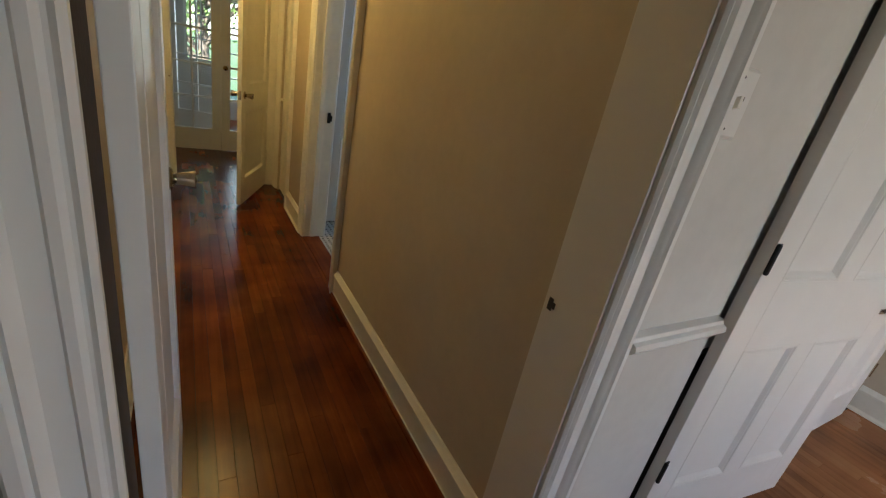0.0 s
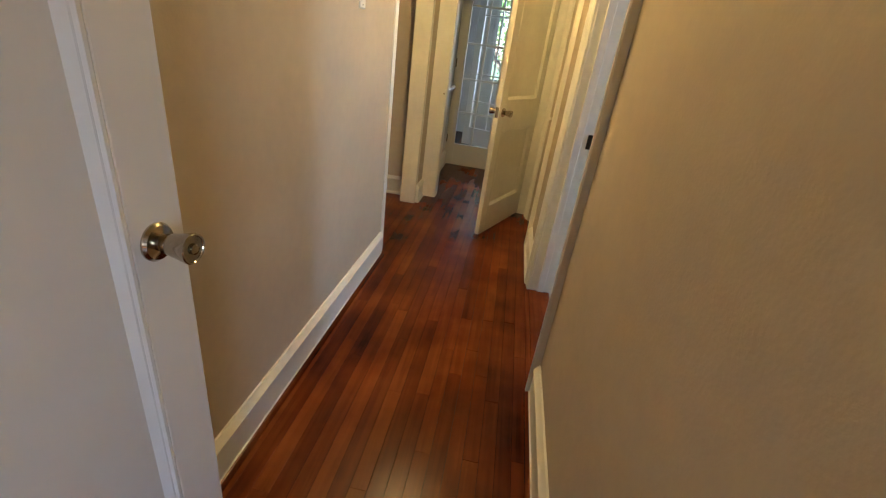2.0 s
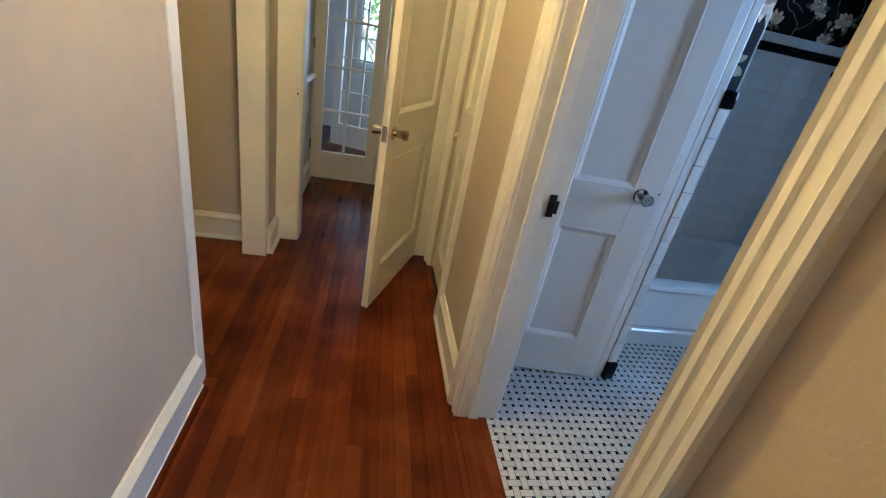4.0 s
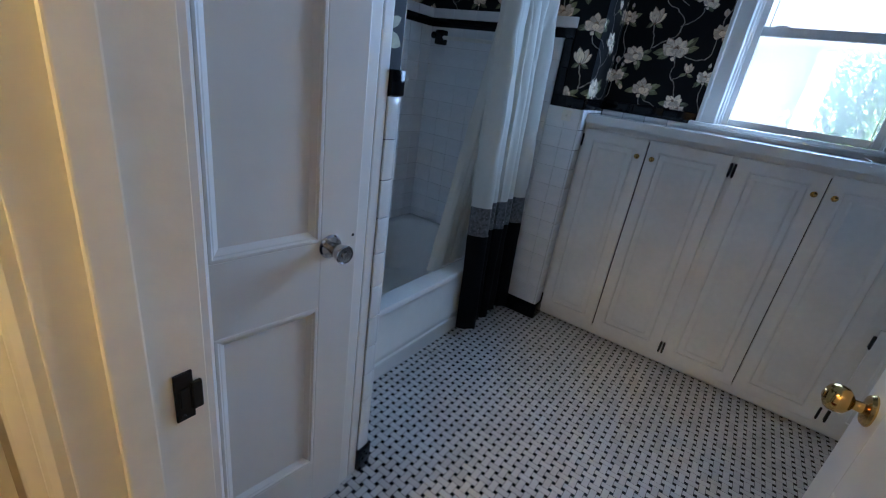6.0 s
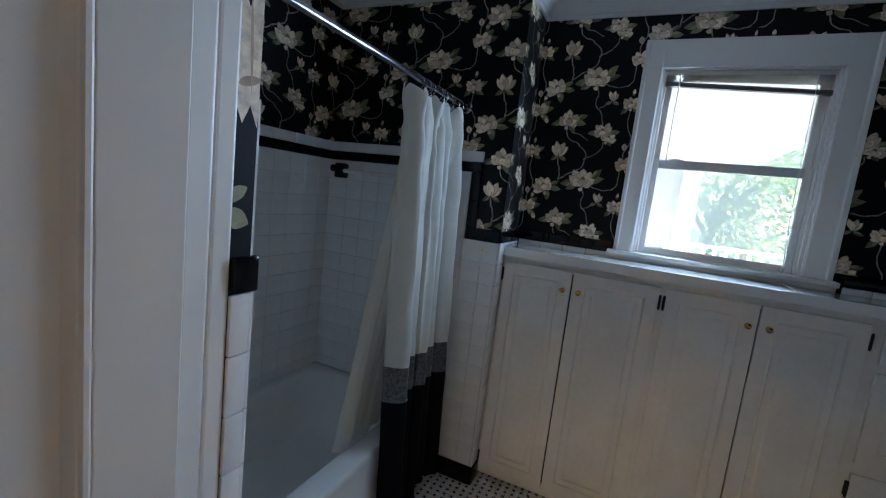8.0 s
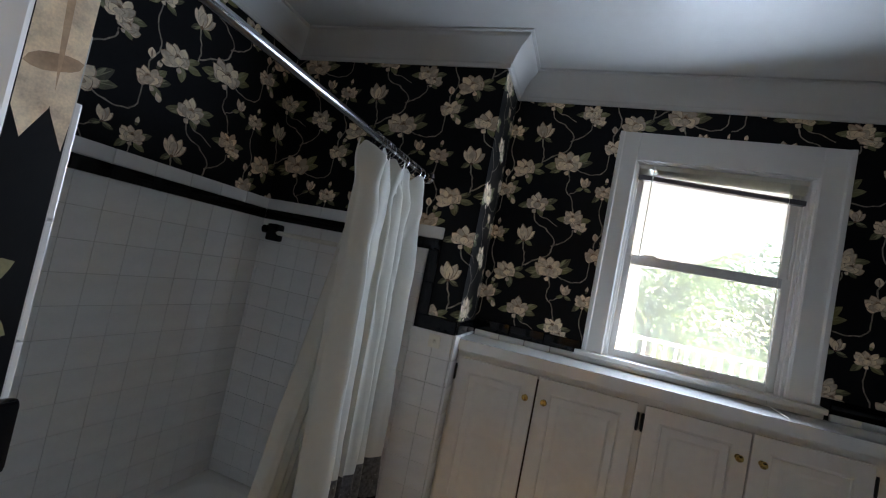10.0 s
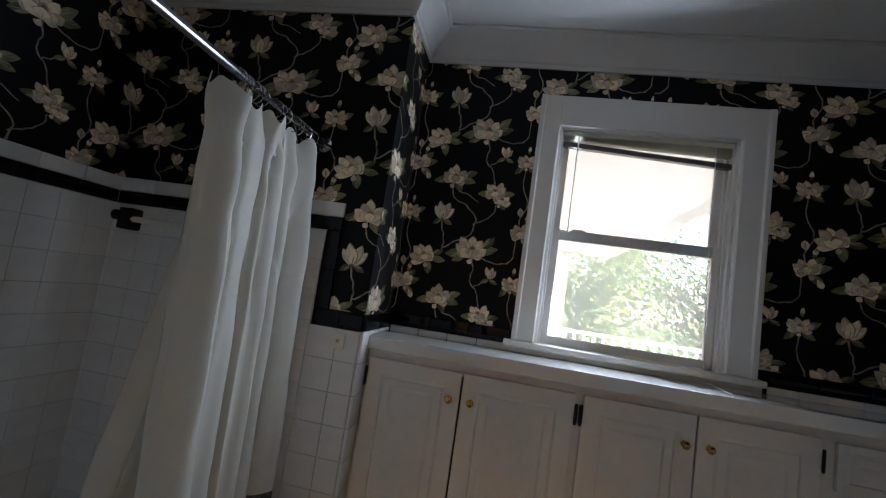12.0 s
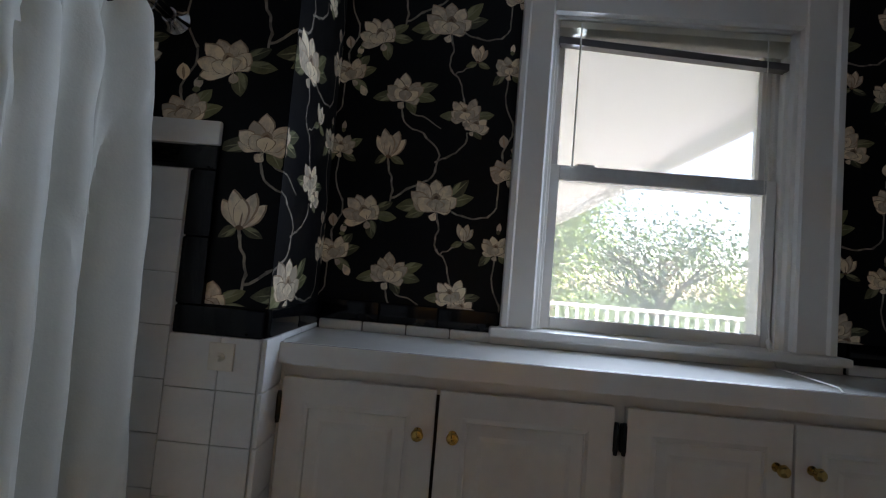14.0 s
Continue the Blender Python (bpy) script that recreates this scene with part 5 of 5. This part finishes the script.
def twig(pr, pts, w0, w1):
    """A crooked stem through the given points."""
    P = [Vector(p) for p in pts]
    fine = []
    for i in range(len(P) - 1):
        a, b, c, d = P[max(i - 1, 0)], P[i], P[i + 1], P[min(i + 2, len(P) - 1)]
        for k in range(4):
            t = k / 4
            fine.append(0.5 * (2 * b + (c - a) * t + (2 * a - 5 * b + 4 * c - d) * t * t + (3 * b - a - 3 * c + d) * t ** 3))
    fine.append(P[-1])
    jag = random.Random(len(fine) * 7 + int(1000 * pts[0][0]))
    fine = [q + Vector((jag.uniform(-1, 1), jag.uniform(-1, 1))) * 0.0032 for q in fine]
    pr.layer += 1
    for i in range(len(fine) - 1):
        f0, f1 = i / (len(fine) - 1), (i + 1) / (len(fine) - 1)
        d = (fine[i + 1] - fine[i]).normalized()
        nrm = Vector((-d.y, d.x))
        a, b = w0 + (w1 - w0) * f0, w0 + (w1 - w0) * f1
        knot = 1.5 if i % 6 == 3 else 1.0
        pr.ink.setdefault("stem", []).append((pr.layer, [tuple(fine[i] - nrm * a / 2 * knot), tuple(fine[i + 1] - nrm * b / 2), tuple(fine[i + 1] + nrm * b / 2), tuple(fine[i] + nrm * a / 2 * knot)]))


REP_U, REP_V = 0.460, 0.514


def magnolia_repeat():
    rng = random.Random(11)
    pr = Print()
    twig(pr, [(0.157, 1.80), (0.165, 1.755), (0.178, 1.70), (0.172, 1.645), (0.125, 1.605), (0.104, 1.62)], 0.006, 0.004)
    twig(pr, [(0.18, 1.665), (0.235, 1.70), (0.285, 1.735), (0.302, 1.80), (0.252, 1.855), (0.195, 1.885), (0.185, 1.95)], 0.006, 0.004)
    twig(pr, [(0.292, 1.775), (0.335, 1.80), (0.372, 1.835), (0.378, 1.87)], 0.005, 0.004)
    twig(pr, [(0.302, 1.655), (0.318, 1.60), (0.312, 1.545), (0.345, 1.50), (0.360, 1.44), (0.365, 1.41)], 0.005, 0.004)
    twig(pr, [(0.330, 1.52), (0.372, 1.545), (0.390, 1.565)], 0.004, 0.003)
    twig(pr, [(0.340, 1.645), (0.395, 1.625), (0.440, 1.63), (0.475, 1.66), (0.473, 1.74)], 0.005, 0.004)
    twig(pr, [(0.035, 1.50), (0.02, 1.56), (0.045, 1.63), (0.02, 1.70), (0.022, 1.79)], 0.005, 0.004)
    twig(pr, [(0.192, 1.44), (0.215, 1.40), (0.262, 1.385), (0.30, 1.36)], 0.005, 0.003)
    # i: small open bloom
    leaf(pr, (0.035, 1.80), -60, 0.060, 0.026, rng); leaf(pr, (0.010, 1.79), 140, 0.055, 0.024, rng); leaf(pr, (0.03, 1.785), -120, 0.05, 0.024, rng)
    bloom(pr, (0.022, 1.803), 0.043, 5, rng, 7)
    pr.shape("petal", outline(0.028, 0.014, 7, 0.45), (0.026, 1.848), -4); pr.shape("leaf", outline(0.014, 0.012, 5, 0.5), (0.026, 1.842), 0)
    # n: bloom with three leaves
    leaf(pr, (0.045, 1.50), -70, 0.068, 0.032, rng); leaf(pr, (0.04, 1.485), -130, 0.065, 0.030, rng); leaf(pr, (0.045, 1.515), -40, 0.06, 0.03, rng)
    bloom(pr, (0.028, 1.503), 0.052, 6, rng, 9)
    pr.shape("petal", outline(0.038, 0.026, 7, 0.5), (0.024, 1.573), 8); pr.shape("petal2", outline(0.03, 0.006, 5, 0.5), (0.024, 1.575), 8)
    pr.shape("petal", outline(0.036, 0.022, 7, 0.6), (0.062, 1.470), -150)
    pr.shape("petal", outline(0.03, 0.018, 7, 0.5), (0.05, 1.555), -10); pr.shape("leaf", outline(0.014, 0.016, 5, 0.5), (0.051, 1.548), 10)
    # j: broad bloom facing left
    leaf(pr, (0.140, 1.615), -95, 0.065, 0.030, rng); leaf(pr, (0.125, 1.60), 190, 0.060, 0.034, rng); leaf(pr, (0.085, 1.605), 130, 0.05, 0.026, rng); leaf(pr, (0.14, 1.63), -62, 0.055, 0.026, rng)
    bloom(pr, (0.107, 1.620), 0.060, 12, rng)
    # k: large bloom, leaves to both sides
    leaf(pr, (0.335, 1.665), -75, 0.085, 0.036, rng); leaf(pr, (0.27, 1.655), 100, 0.085, 0.038, rng); leaf(pr, (0.345, 1.68), -42, 0.078, 0.034, rng); leaf(pr, (0.28, 1.645), 118, 0.07, 0.03, rng)
    bloom(pr, (0.305, 1.665), 0.072, -8, rng, 10)
    # o: bloom with wide leaves below
    leaf(pr, (0.215, 1.452), -100, 0.072, 0.034, rng); leaf(pr, (0.165, 1.450), 105, 0.072, 0.032, rng); leaf(pr, (0.225, 1.465), -70, 0.068, 0.030, rng); leaf(pr, (0.20, 1.44), -150, 0.055, 0.03, rng)
    bloom(pr, (0.192, 1.455), 0.060, 6, rng)
    # h: tall half-shut bloom
    leaf(pr, (0.165, 1.785), -118, 0.05, 0.022, rng); leaf(pr, (0.155, 1.785), 128, 0.045, 0.022, rng)
    tulip(pr, (0.160, 1.778), 0.078, -4, rng)
    # l: small bud
    leaf(pr, (0.392, 1.555), -110, 0.040, 0.018, rng); leaf(pr, (0.388, 1.555), 110, 0.036, 0.018, rng)
    tulip(pr, (0.391, 1.556), 0.050, 4, rng, 4)
    # p: double bloom
    leaf(pr, (0.395, 1.40), -80, 0.060, 0.028, rng); leaf(pr, (0.35, 1.40), 95, 0.06, 0.028, rng); leaf(pr, (0.385, 1.375), -140, 0.055, 0.028, rng)
    bloom(pr, (0.398, 1.375), 0.044, -30, rng, 7)
    bloom(pr, (0.366, 1.408), 0.052, 10, rng, 8)
    return pr


MAG = magnolia_repeat()
INKS = {"petal": PETAL, "petal2": PETAL2, "core": CORE, "leaf": LEAF, "vein": LEAF2, "stem": STEM}


def paper(wall, place, u0, u1, z0, z1, holes=(), s=1.0, o=0.0):
    """Hangs the half-drop repeat on a wall between u0 and u1, z0 and z1, its strips s wide and starting at o; place(u, z, lift) gives a point of the wall."""
    sheets = {k: Mesh() for k in INKS}
    for a in range(math.floor((u0 - o) / s / REP_U) - 2, math.ceil((u1 - o) / s / REP_U) + 2):
        for b in range(math.floor((z0 - 2.3) / REP_V) - 1, math.ceil((z1 - 1.3) / REP_V) + 1):
            for ink, shapes in MAG.ink.items():
                for layer, pts in shapes:
                    press(sheets[ink], layer, [(o + s * (x + a * REP_U), y + b * REP_V + 0.5 * REP_V * (a % 2)) for x, y in pts], place, u0, u1, z0, z1, holes)
    bind(wall, sheets)


def press(sheet, layer, q, place, u0, u1, z0, z1, holes=()):
    """Lays one printed shape on the wall, cut off at the sheet's edges."""
    if all(x < u0 for x, _ in q) or all(x > u1 for x, _ in q) or all(y < z0 for _, y in q) or all(y > z1 for _, y in q):
        return
    if any(all(h[0] <= x <= h[1] and h[2] <= y <= h[3] for x, y in q) for h in holes):
        return
    q = [(min(max(x, u0), u1), min(max(y, z0), z1)) for x, y in q]
    area = sum(q[i - 1][0] * q[i][1] - q[i][0] * q[i - 1][1] for i in range(len(q)))
    if abs(area) > 2e-6:
        sheet.quad(*[place(x, y, 0.0003 + layer * 0.0000045) for x, y in q])


def bind(wall, sheets):
    """Makes the printed sheets parts of their wall."""
    for ink, ms in sheets.items():
        if ms.f:
            me = bpy.data.meshes.new("wallpaper_print")
            me.from_pydata(ms.v, [], ms.f)
            me.materials.append(INKS[ink])
            ob = new("wallpaper_print", me)
            ob.parent = wall
            tagged(ob, "printed cream magnolias with olive leaves" if ink == "petal" else "", kind="stuff")


Y_IC = RETURN_Y
SW, OE = 1.14, -1.103
paper(wall_window, lambda u, z, e: (BATH_E - e, Y_IC - u, z), 0.0, 0.95, 1.373, 2.478, [(Y_IC - 3.842, Y_IC - 2.956, 1.3, 2.355)])
paper(wall_window, lambda u, z, e: (BATH_E - e, Y_IC - u, z), 0.95, Y_IC - BATH_S, 1.373, 2.478, [(Y_IC - 3.842, Y_IC - 2.956, 1.3, 2.355)], SW, -0.068)
RL = BATH_E - END_X
paper(wall_tub_end, lambda u, z, e: (BATH_E + u, RETURN_Y - e, z), -RL, 0.0, 1.364, 2.478, (), SW, OE)
paper(wall_tub_end, lambda u, z, e: (END_X - e, RETURN_Y - RL - u, z), -RL - (4.484 - RETURN_Y), -RL, 1.364, 2.478, (), SW, OE)
paper(wall_tub_end, lambda u, z, e: (END_X - e, RETURN_Y - RL - u, z), -RL - (BATH_N - RETURN_Y), -RL - (4.484 - RETURN_Y), 1.744, 2.478, (), SW, OE)
UB = -RL - (BATH_N - RETURN_Y)
paper(wall_tub_back, lambda u, z, e: (END_X + (u - UB), BATH_N - e, z), UB - (END_X - WING_X), UB, 1.744, 2.478, (), SW, OE)
# the narrow strip on the wing wall's end: part of one large bloom and two pale leaves
wing_print = Print()
for at, turn, L, W in (((0.010, 1.595), 9, 0.24, 0.080), ((0.040, 1.592), -4, 0.26, 0.085)):
    wing_print.shape("petal", outline(L, W, 9, 0.5, 0.08, at[0] * 90), at, turn)
wing_print.shape("petal2", outline(0.05, 0.016, 7, 0.5, 0.1), (-0.002, 1.655), -70)
wing_print.shape("petal2", outline(0.16, 0.006, 6, 0.5), (0.026, 1.640), 3)
wing_print.shape("vein", outline(0.050, 0.026, 8, 0.45, 0.08, 1.0), (-0.016, 1.470), -62)
wing_print.shape("vein", outline(0.056, 0.036, 8, 0.45, 0.08, 2.0), (-0.018, 1.452), -112)
wing_print.shape("petal", outline(0.20, 0.07, 8, 0.5, 0.08, 2.0), (0.012, 2.13), -6)
sheets = {k: Mesh() for k in INKS}
for ink, shapes in wing_print.ink.items():
    for layer, pts in shapes:
        press(sheets[ink], layer, pts, lambda u, z, e: (1.515 + u, WING_Y - e, z), 0.0, WING_X - 1.515, 1.378, 2.478)
bind(wall_wing, sheets)

# ---- outside: porch, railing, trees, ground ----
ground = solid("ground", Mesh().box(-150, 150, -150, 150, -0.9, -0.75), LAWN, "green lawn round the house", "ground")
deck = solid("porch_floor", Mesh().box(3.58, 9.7, 0.6, 7.0, 0.10, 0.22), DECK, "grey painted porch floor", "porch floor")
porch = solid("porch_roof", Mesh().box(3.58, 9.8, 2.42, 7.0, 2.50, 2.62).box(3.58, 9.8, 2.38, 2.419, 2.40, 2.70), PORCH, "white painted boarded porch ceiling", "porch roof")
for k in range(30):
    y = 2.56 + k * 0.14
    part("board_joint", Mesh().box(3.59, 9.79, y, y + 0.006, 2.4985, 2.501), GROUT, porch)
wing = solid("house_wing", Mesh().box(9.72, 9.9, 3.10, 7.0, -0.75, 2.5), SIDING, "white clapboard wall at the end of the porch", "house wall")
for k in range(18):
    z = 0.22 + k * 0.127
    part("clapboard", Mesh().add([(9.718, 3.10, z), (9.718, 7.0, z), (9.700, 7.0, z), (9.700, 3.10, z), (9.718, 3.10, z + 0.125), (9.718, 7.0, z + 0.125)], [(0, 3, 2, 1), (3, 4, 5, 2), (0, 4, 3), (1, 2, 5)]), SIDING, wing)
ds = thing("downspout", "brown downspout at the corner of the white house wall", "downspout", (9.66, 3.03, -0.70))
part("pipe", Mesh().box(-0.035, 0.035, -0.045, 0.045, 0.0, 3.05, 0.012), SPOUT, ds, smooth=True)
for z in (0.9, 2.3):
    part("strap", Mesh().box(-0.040, 0.040, -0.050, 0.060, z, z + 0.03, 0.003), SPOUT, ds)
pp = thing("porch_post", "square white porch post", "porch post", (9.45, 3.10, 0.22))
part("shaft", Mesh().box(-0.12, 0.12, -0.13, 0.13, 0.0, 2.279, 0.006), PORCH, pp)
part("base", Mesh().box(-0.145, 0.145, -0.155, 0.155, 0.0, 0.18, 0.008), PORCH, pp)
part("collar", Mesh().box(-0.145, 0.145, -0.155, 0.155, 2.10, 2.2, 0.008), PORCH, pp)
rl = thing("porch_railing", "white painted porch railing with square balusters", "railing", (9.45, 0.8, 0.22))
part("top_rail", Mesh().box(-0.045, 0.045, -5.0, 2.17, 0.88, 0.935, 0.006), PORCH, rl)
part("bottom_rail", Mesh().box(-0.03, 0.03, -5.0, 2.17, 0.10, 0.16, 0.004), PORCH, rl)
me = Mesh().box(-0.024, 0.024, -0.024, 0.024, 0.158, 0.882, 0.002).data("baluster", PORCH)
for k in range(44):
    b = new("baluster", me)
    b.parent = rl
    b.location = (0, -4.92 + k * 0.163, 0)


def tree(name, label, at, height, spread, seed, leaves, ink):
    rng = random.Random(seed)
    ob = thing(name, label, "tree", at, group="trees in the yard")
    trunk = Mesh()
    top = Vector((rng.uniform(-0.3, 0.3), rng.uniform(-0.3, 0.3), height * 0.62))
    trunk.tube([(0, 0, 0), tuple(top * 0.35 + Vector((0.06, -0.05, 0))), tuple(top * 0.7), tuple(top)], [0.19, 0.16, 0.12, 0.06], 9)
    tips = [top]
    for k in range(9):
        f = rng.uniform(0.35, 1.0)
        s = top * f
        a = rng.uniform(0, 2 * math.pi)
        e = s + Vector((math.cos(a) * spread * rng.uniform(0.45, 0.95), math.sin(a) * spread * rng.uniform(0.45, 0.95), height * rng.uniform(0.08, 0.34)))
        mid = (s + e) / 2 + Vector((0, 0, 0.15))
        trunk.tube([tuple(s), tuple(mid), tuple(e)], [0.075, 0.05, 0.018], 6)
        tips += [mid, e]
        for _ in range(3):
            e2 = e + Vector((rng.uniform(-1, 1), rng.uniform(-1, 1), rng.uniform(-0.3, 0.7))) * spread * 0.35
            trunk.tube([tuple(mid), tuple((mid + e2) / 2), tuple(e2)], [0.03, 0.02, 0.008], 5)
            tips.append(e2)
    part("trunk", trunk, BARK, ob, smooth=True)
    v, f = [], []
    for _ in range(leaves):
        c = tips[rng.randrange(len(tips))]
        d = Vector((rng.gauss(0, 1), rng.gauss(0, 1), rng.gauss(0, 0.75))) * spread * 0.23
        p = c + d
        n = Vector((rng.gauss(0, 1), rng.gauss(0, 1), rng.gauss(0.6, 1))).normalized()
        u = n.orthogonal().normalized()
        w = n.cross(u)
        s = rng.uniform(0.038, 0.085)
        k = len(v)
        v += [tuple(p - u * s), tuple(p + w * s * 0.5 - n * s * 0.1), tuple(p + u * s), tuple(p - w * s * 0.5 - n * s * 0.1)]
        f.append((k, k + 1, k + 2, k + 3))
    cm = Mesh()
    cm.v, cm.f = v, f
    me_ = bpy.data.meshes.new("crown")
    me_.from_pydata(v, [], f)
    me_.materials.append(ink)
    cr = new("crown", me_)
    cr.parent = ob
    tagged(cr, "crown of many small green leaves", kind="stuff")
    return ob


tree("tree", "leafy green tree beyond the porch railing", (13.2, 2.2, -0.75), 4.4, 2.0, 3, 6500, LEAFLIGHT)
tree("tree", "leafy green tree beyond the porch railing", (14.5, -1.6, -0.75), 5.0, 2.3, 4, 6000, LEAFGREEN)
tree("tree", "tall green tree beyond the porch", (17.5, 0.6, -0.75), 7.5, 2.6, 5, 6000, LEAFLIGHT)
tree("tree", "leafy green tree beyond the porch railing", (13.0, -4.6, -0.75), 4.4, 2.0, 8, 5000, LEAFLIGHT)
tree("tree", "green tree outside the sunroom", (0.2, 13.5, -0.75), 5.2, 2.2, 6, 8500, LEAFLIGHT)
tree("tree", "green tree outside the sunroom", (2.3, 15.0, -0.75), 6.0, 2.4, 7, 5200, LEAFGREEN)

# ---- oak strips ----


def strips(name, floor_ob, ink, x0, x1, y0, y1, w, seed, ends=None):
    """Strip flooring: each strip a part of the floor, with its own length; ends limits y by x."""
    rng = random.Random(seed)
    meshes = {}
    x = x0
    while x < x1 - 0.004:
        b = min(x + w, x1)
        lo, hi = ends(0.5 * (x + b)) if ends else (y0, y1)
        y = lo
        first = True
        while y < hi - 0.01:
            L = rng.choice((0.45, 0.6, 0.8, 1.0, 1.25, 1.6)) * (rng.uniform(0.3, 1) if first else 1)
            L = round(L, 2)
            first = False
            c = min(hi, y + L)
            if hi - c < 0.12:
                c = hi
            key = (round(b - x, 4), round(c - y, 3))
            if key not in meshes:
                meshes[key] = Mesh().box(-key[0] / 2 + 0.0005, key[0] / 2 - 0.0005, -key[1] / 2 + 0.0004, key[1] / 2 - 0.0004, -0.012, 0, 0.0006).data("plank", ink)
            ob = new("plank", meshes[key])
            ob.parent = floor_ob
            ob.location = ((x + b) / 2, (y + c) / 2, rng.uniform(-0.0006, 0.0002))
            y = c
        x = b


strips("plank", floor, OAK, HALL_L, HALL_R + 0.002, 1.45, 6.9, 0.058, 21, lambda x: (1.441, 9.18))
strips("plank", floor, OAK, -1.62, HALL_L, 4.2, 5.43, 0.058, 22)
strips("plank", floor, OAK, HALL_R + 0.002, 0.98, 5.58, 9.18, 0.058, 23)
strips("plank", floor_bedroom, OAKROOM, 0.75, 3.41, -0.4, 1.27, 0.058, 24)
solid("rest_of_floor", Mesh().box(-2.6, 0.75, -2.5, 1.441, -0.012, -0.0005).box(0.75, 3.41, -2.5, -0.4, -0.012, -0.0006), OAKROOM, "orange varnished oak floor behind", "floor")

# ---- basketweave mosaic ----
TB = 0.0254
TS = 1.5 * TB
gap = 0.0009
white_me = Mesh().box(-TB + gap, TB - gap, -TB / 2 + gap, TB / 2 - gap, -0.003, 0.0, 0.0009).data("mosaic_tile", FTILE)
dot_me = Mesh().box(-TB / 4, TB / 4, -TB / 4, TB / 4, -0.003, 0.0, 0.0007).data("mosaic_dot", FBLACK)
rw, rb = Mesh(), Mesh()
rng = random.Random(31)
NX, NY = int((3.235 - 0.86) / TS), int((4.62 - BATH_S) / TS)
for i in range(NX + 1):
    for j in range(NY + 1):
        x, y = 0.862 + i * TS, BATH_S + 0.02 + j * TS
        near = 0.90 < x < 1.36 and 3.90 < y < 4.34
        dz = rng.uniform(-0.0004, 0.0003)
        flat = (i + j) % 2 == 0
        if near:
            ob = new("mosaic_tile", white_me)
            ob.parent = floor_bathroom
            ob.matrix_world = pose(x, y, dz, 0, 0, 0 if flat else 90)
            ob = new("mosaic_dot", dot_me)
            ob.parent = floor_bathroom
            ob.location = (x + TS / 2, y + TS / 2, dz * 0.5)
        else:
            a, b = (TB - gap, TB / 2 - gap) if flat else (TB / 2 - gap, TB - gap)
            e = 0.0009
            lo = [(x + sx * a, y + sy * b, dz - 0.0012) for sx, sy in ((-1, -1), (1, -1), (1, 1), (-1, 1))]
            hi = [(x + sx * (a - e), y + sy * (b - e), dz) for sx, sy in ((-1, -1), (1, -1), (1, 1), (-1, 1))]
            rw.add(lo + hi, [(4, 5, 6, 7), (0, 1, 5, 4), (1, 2, 6, 5), (2, 3, 7, 6), (3, 0, 4, 7)])
            d = TB / 4 + 0.0004
            cx, cy = x + TS / 2, y + TS / 2
            rb.add([(cx + sx * d, cy + sy * d, dz * 0.5) for sx, sy in ((-1, -1), (1, -1), (1, 1), (-1, 1))], [(0, 1, 2, 3)])
part("mosaic_field", rw, FTILE, floor_bathroom, "white rectangular mosaic tiles", kind="stuff")
part("mosaic_dots", rb, FBLACK, floor_bathroom, "small black square mosaic dots", kind="stuff")
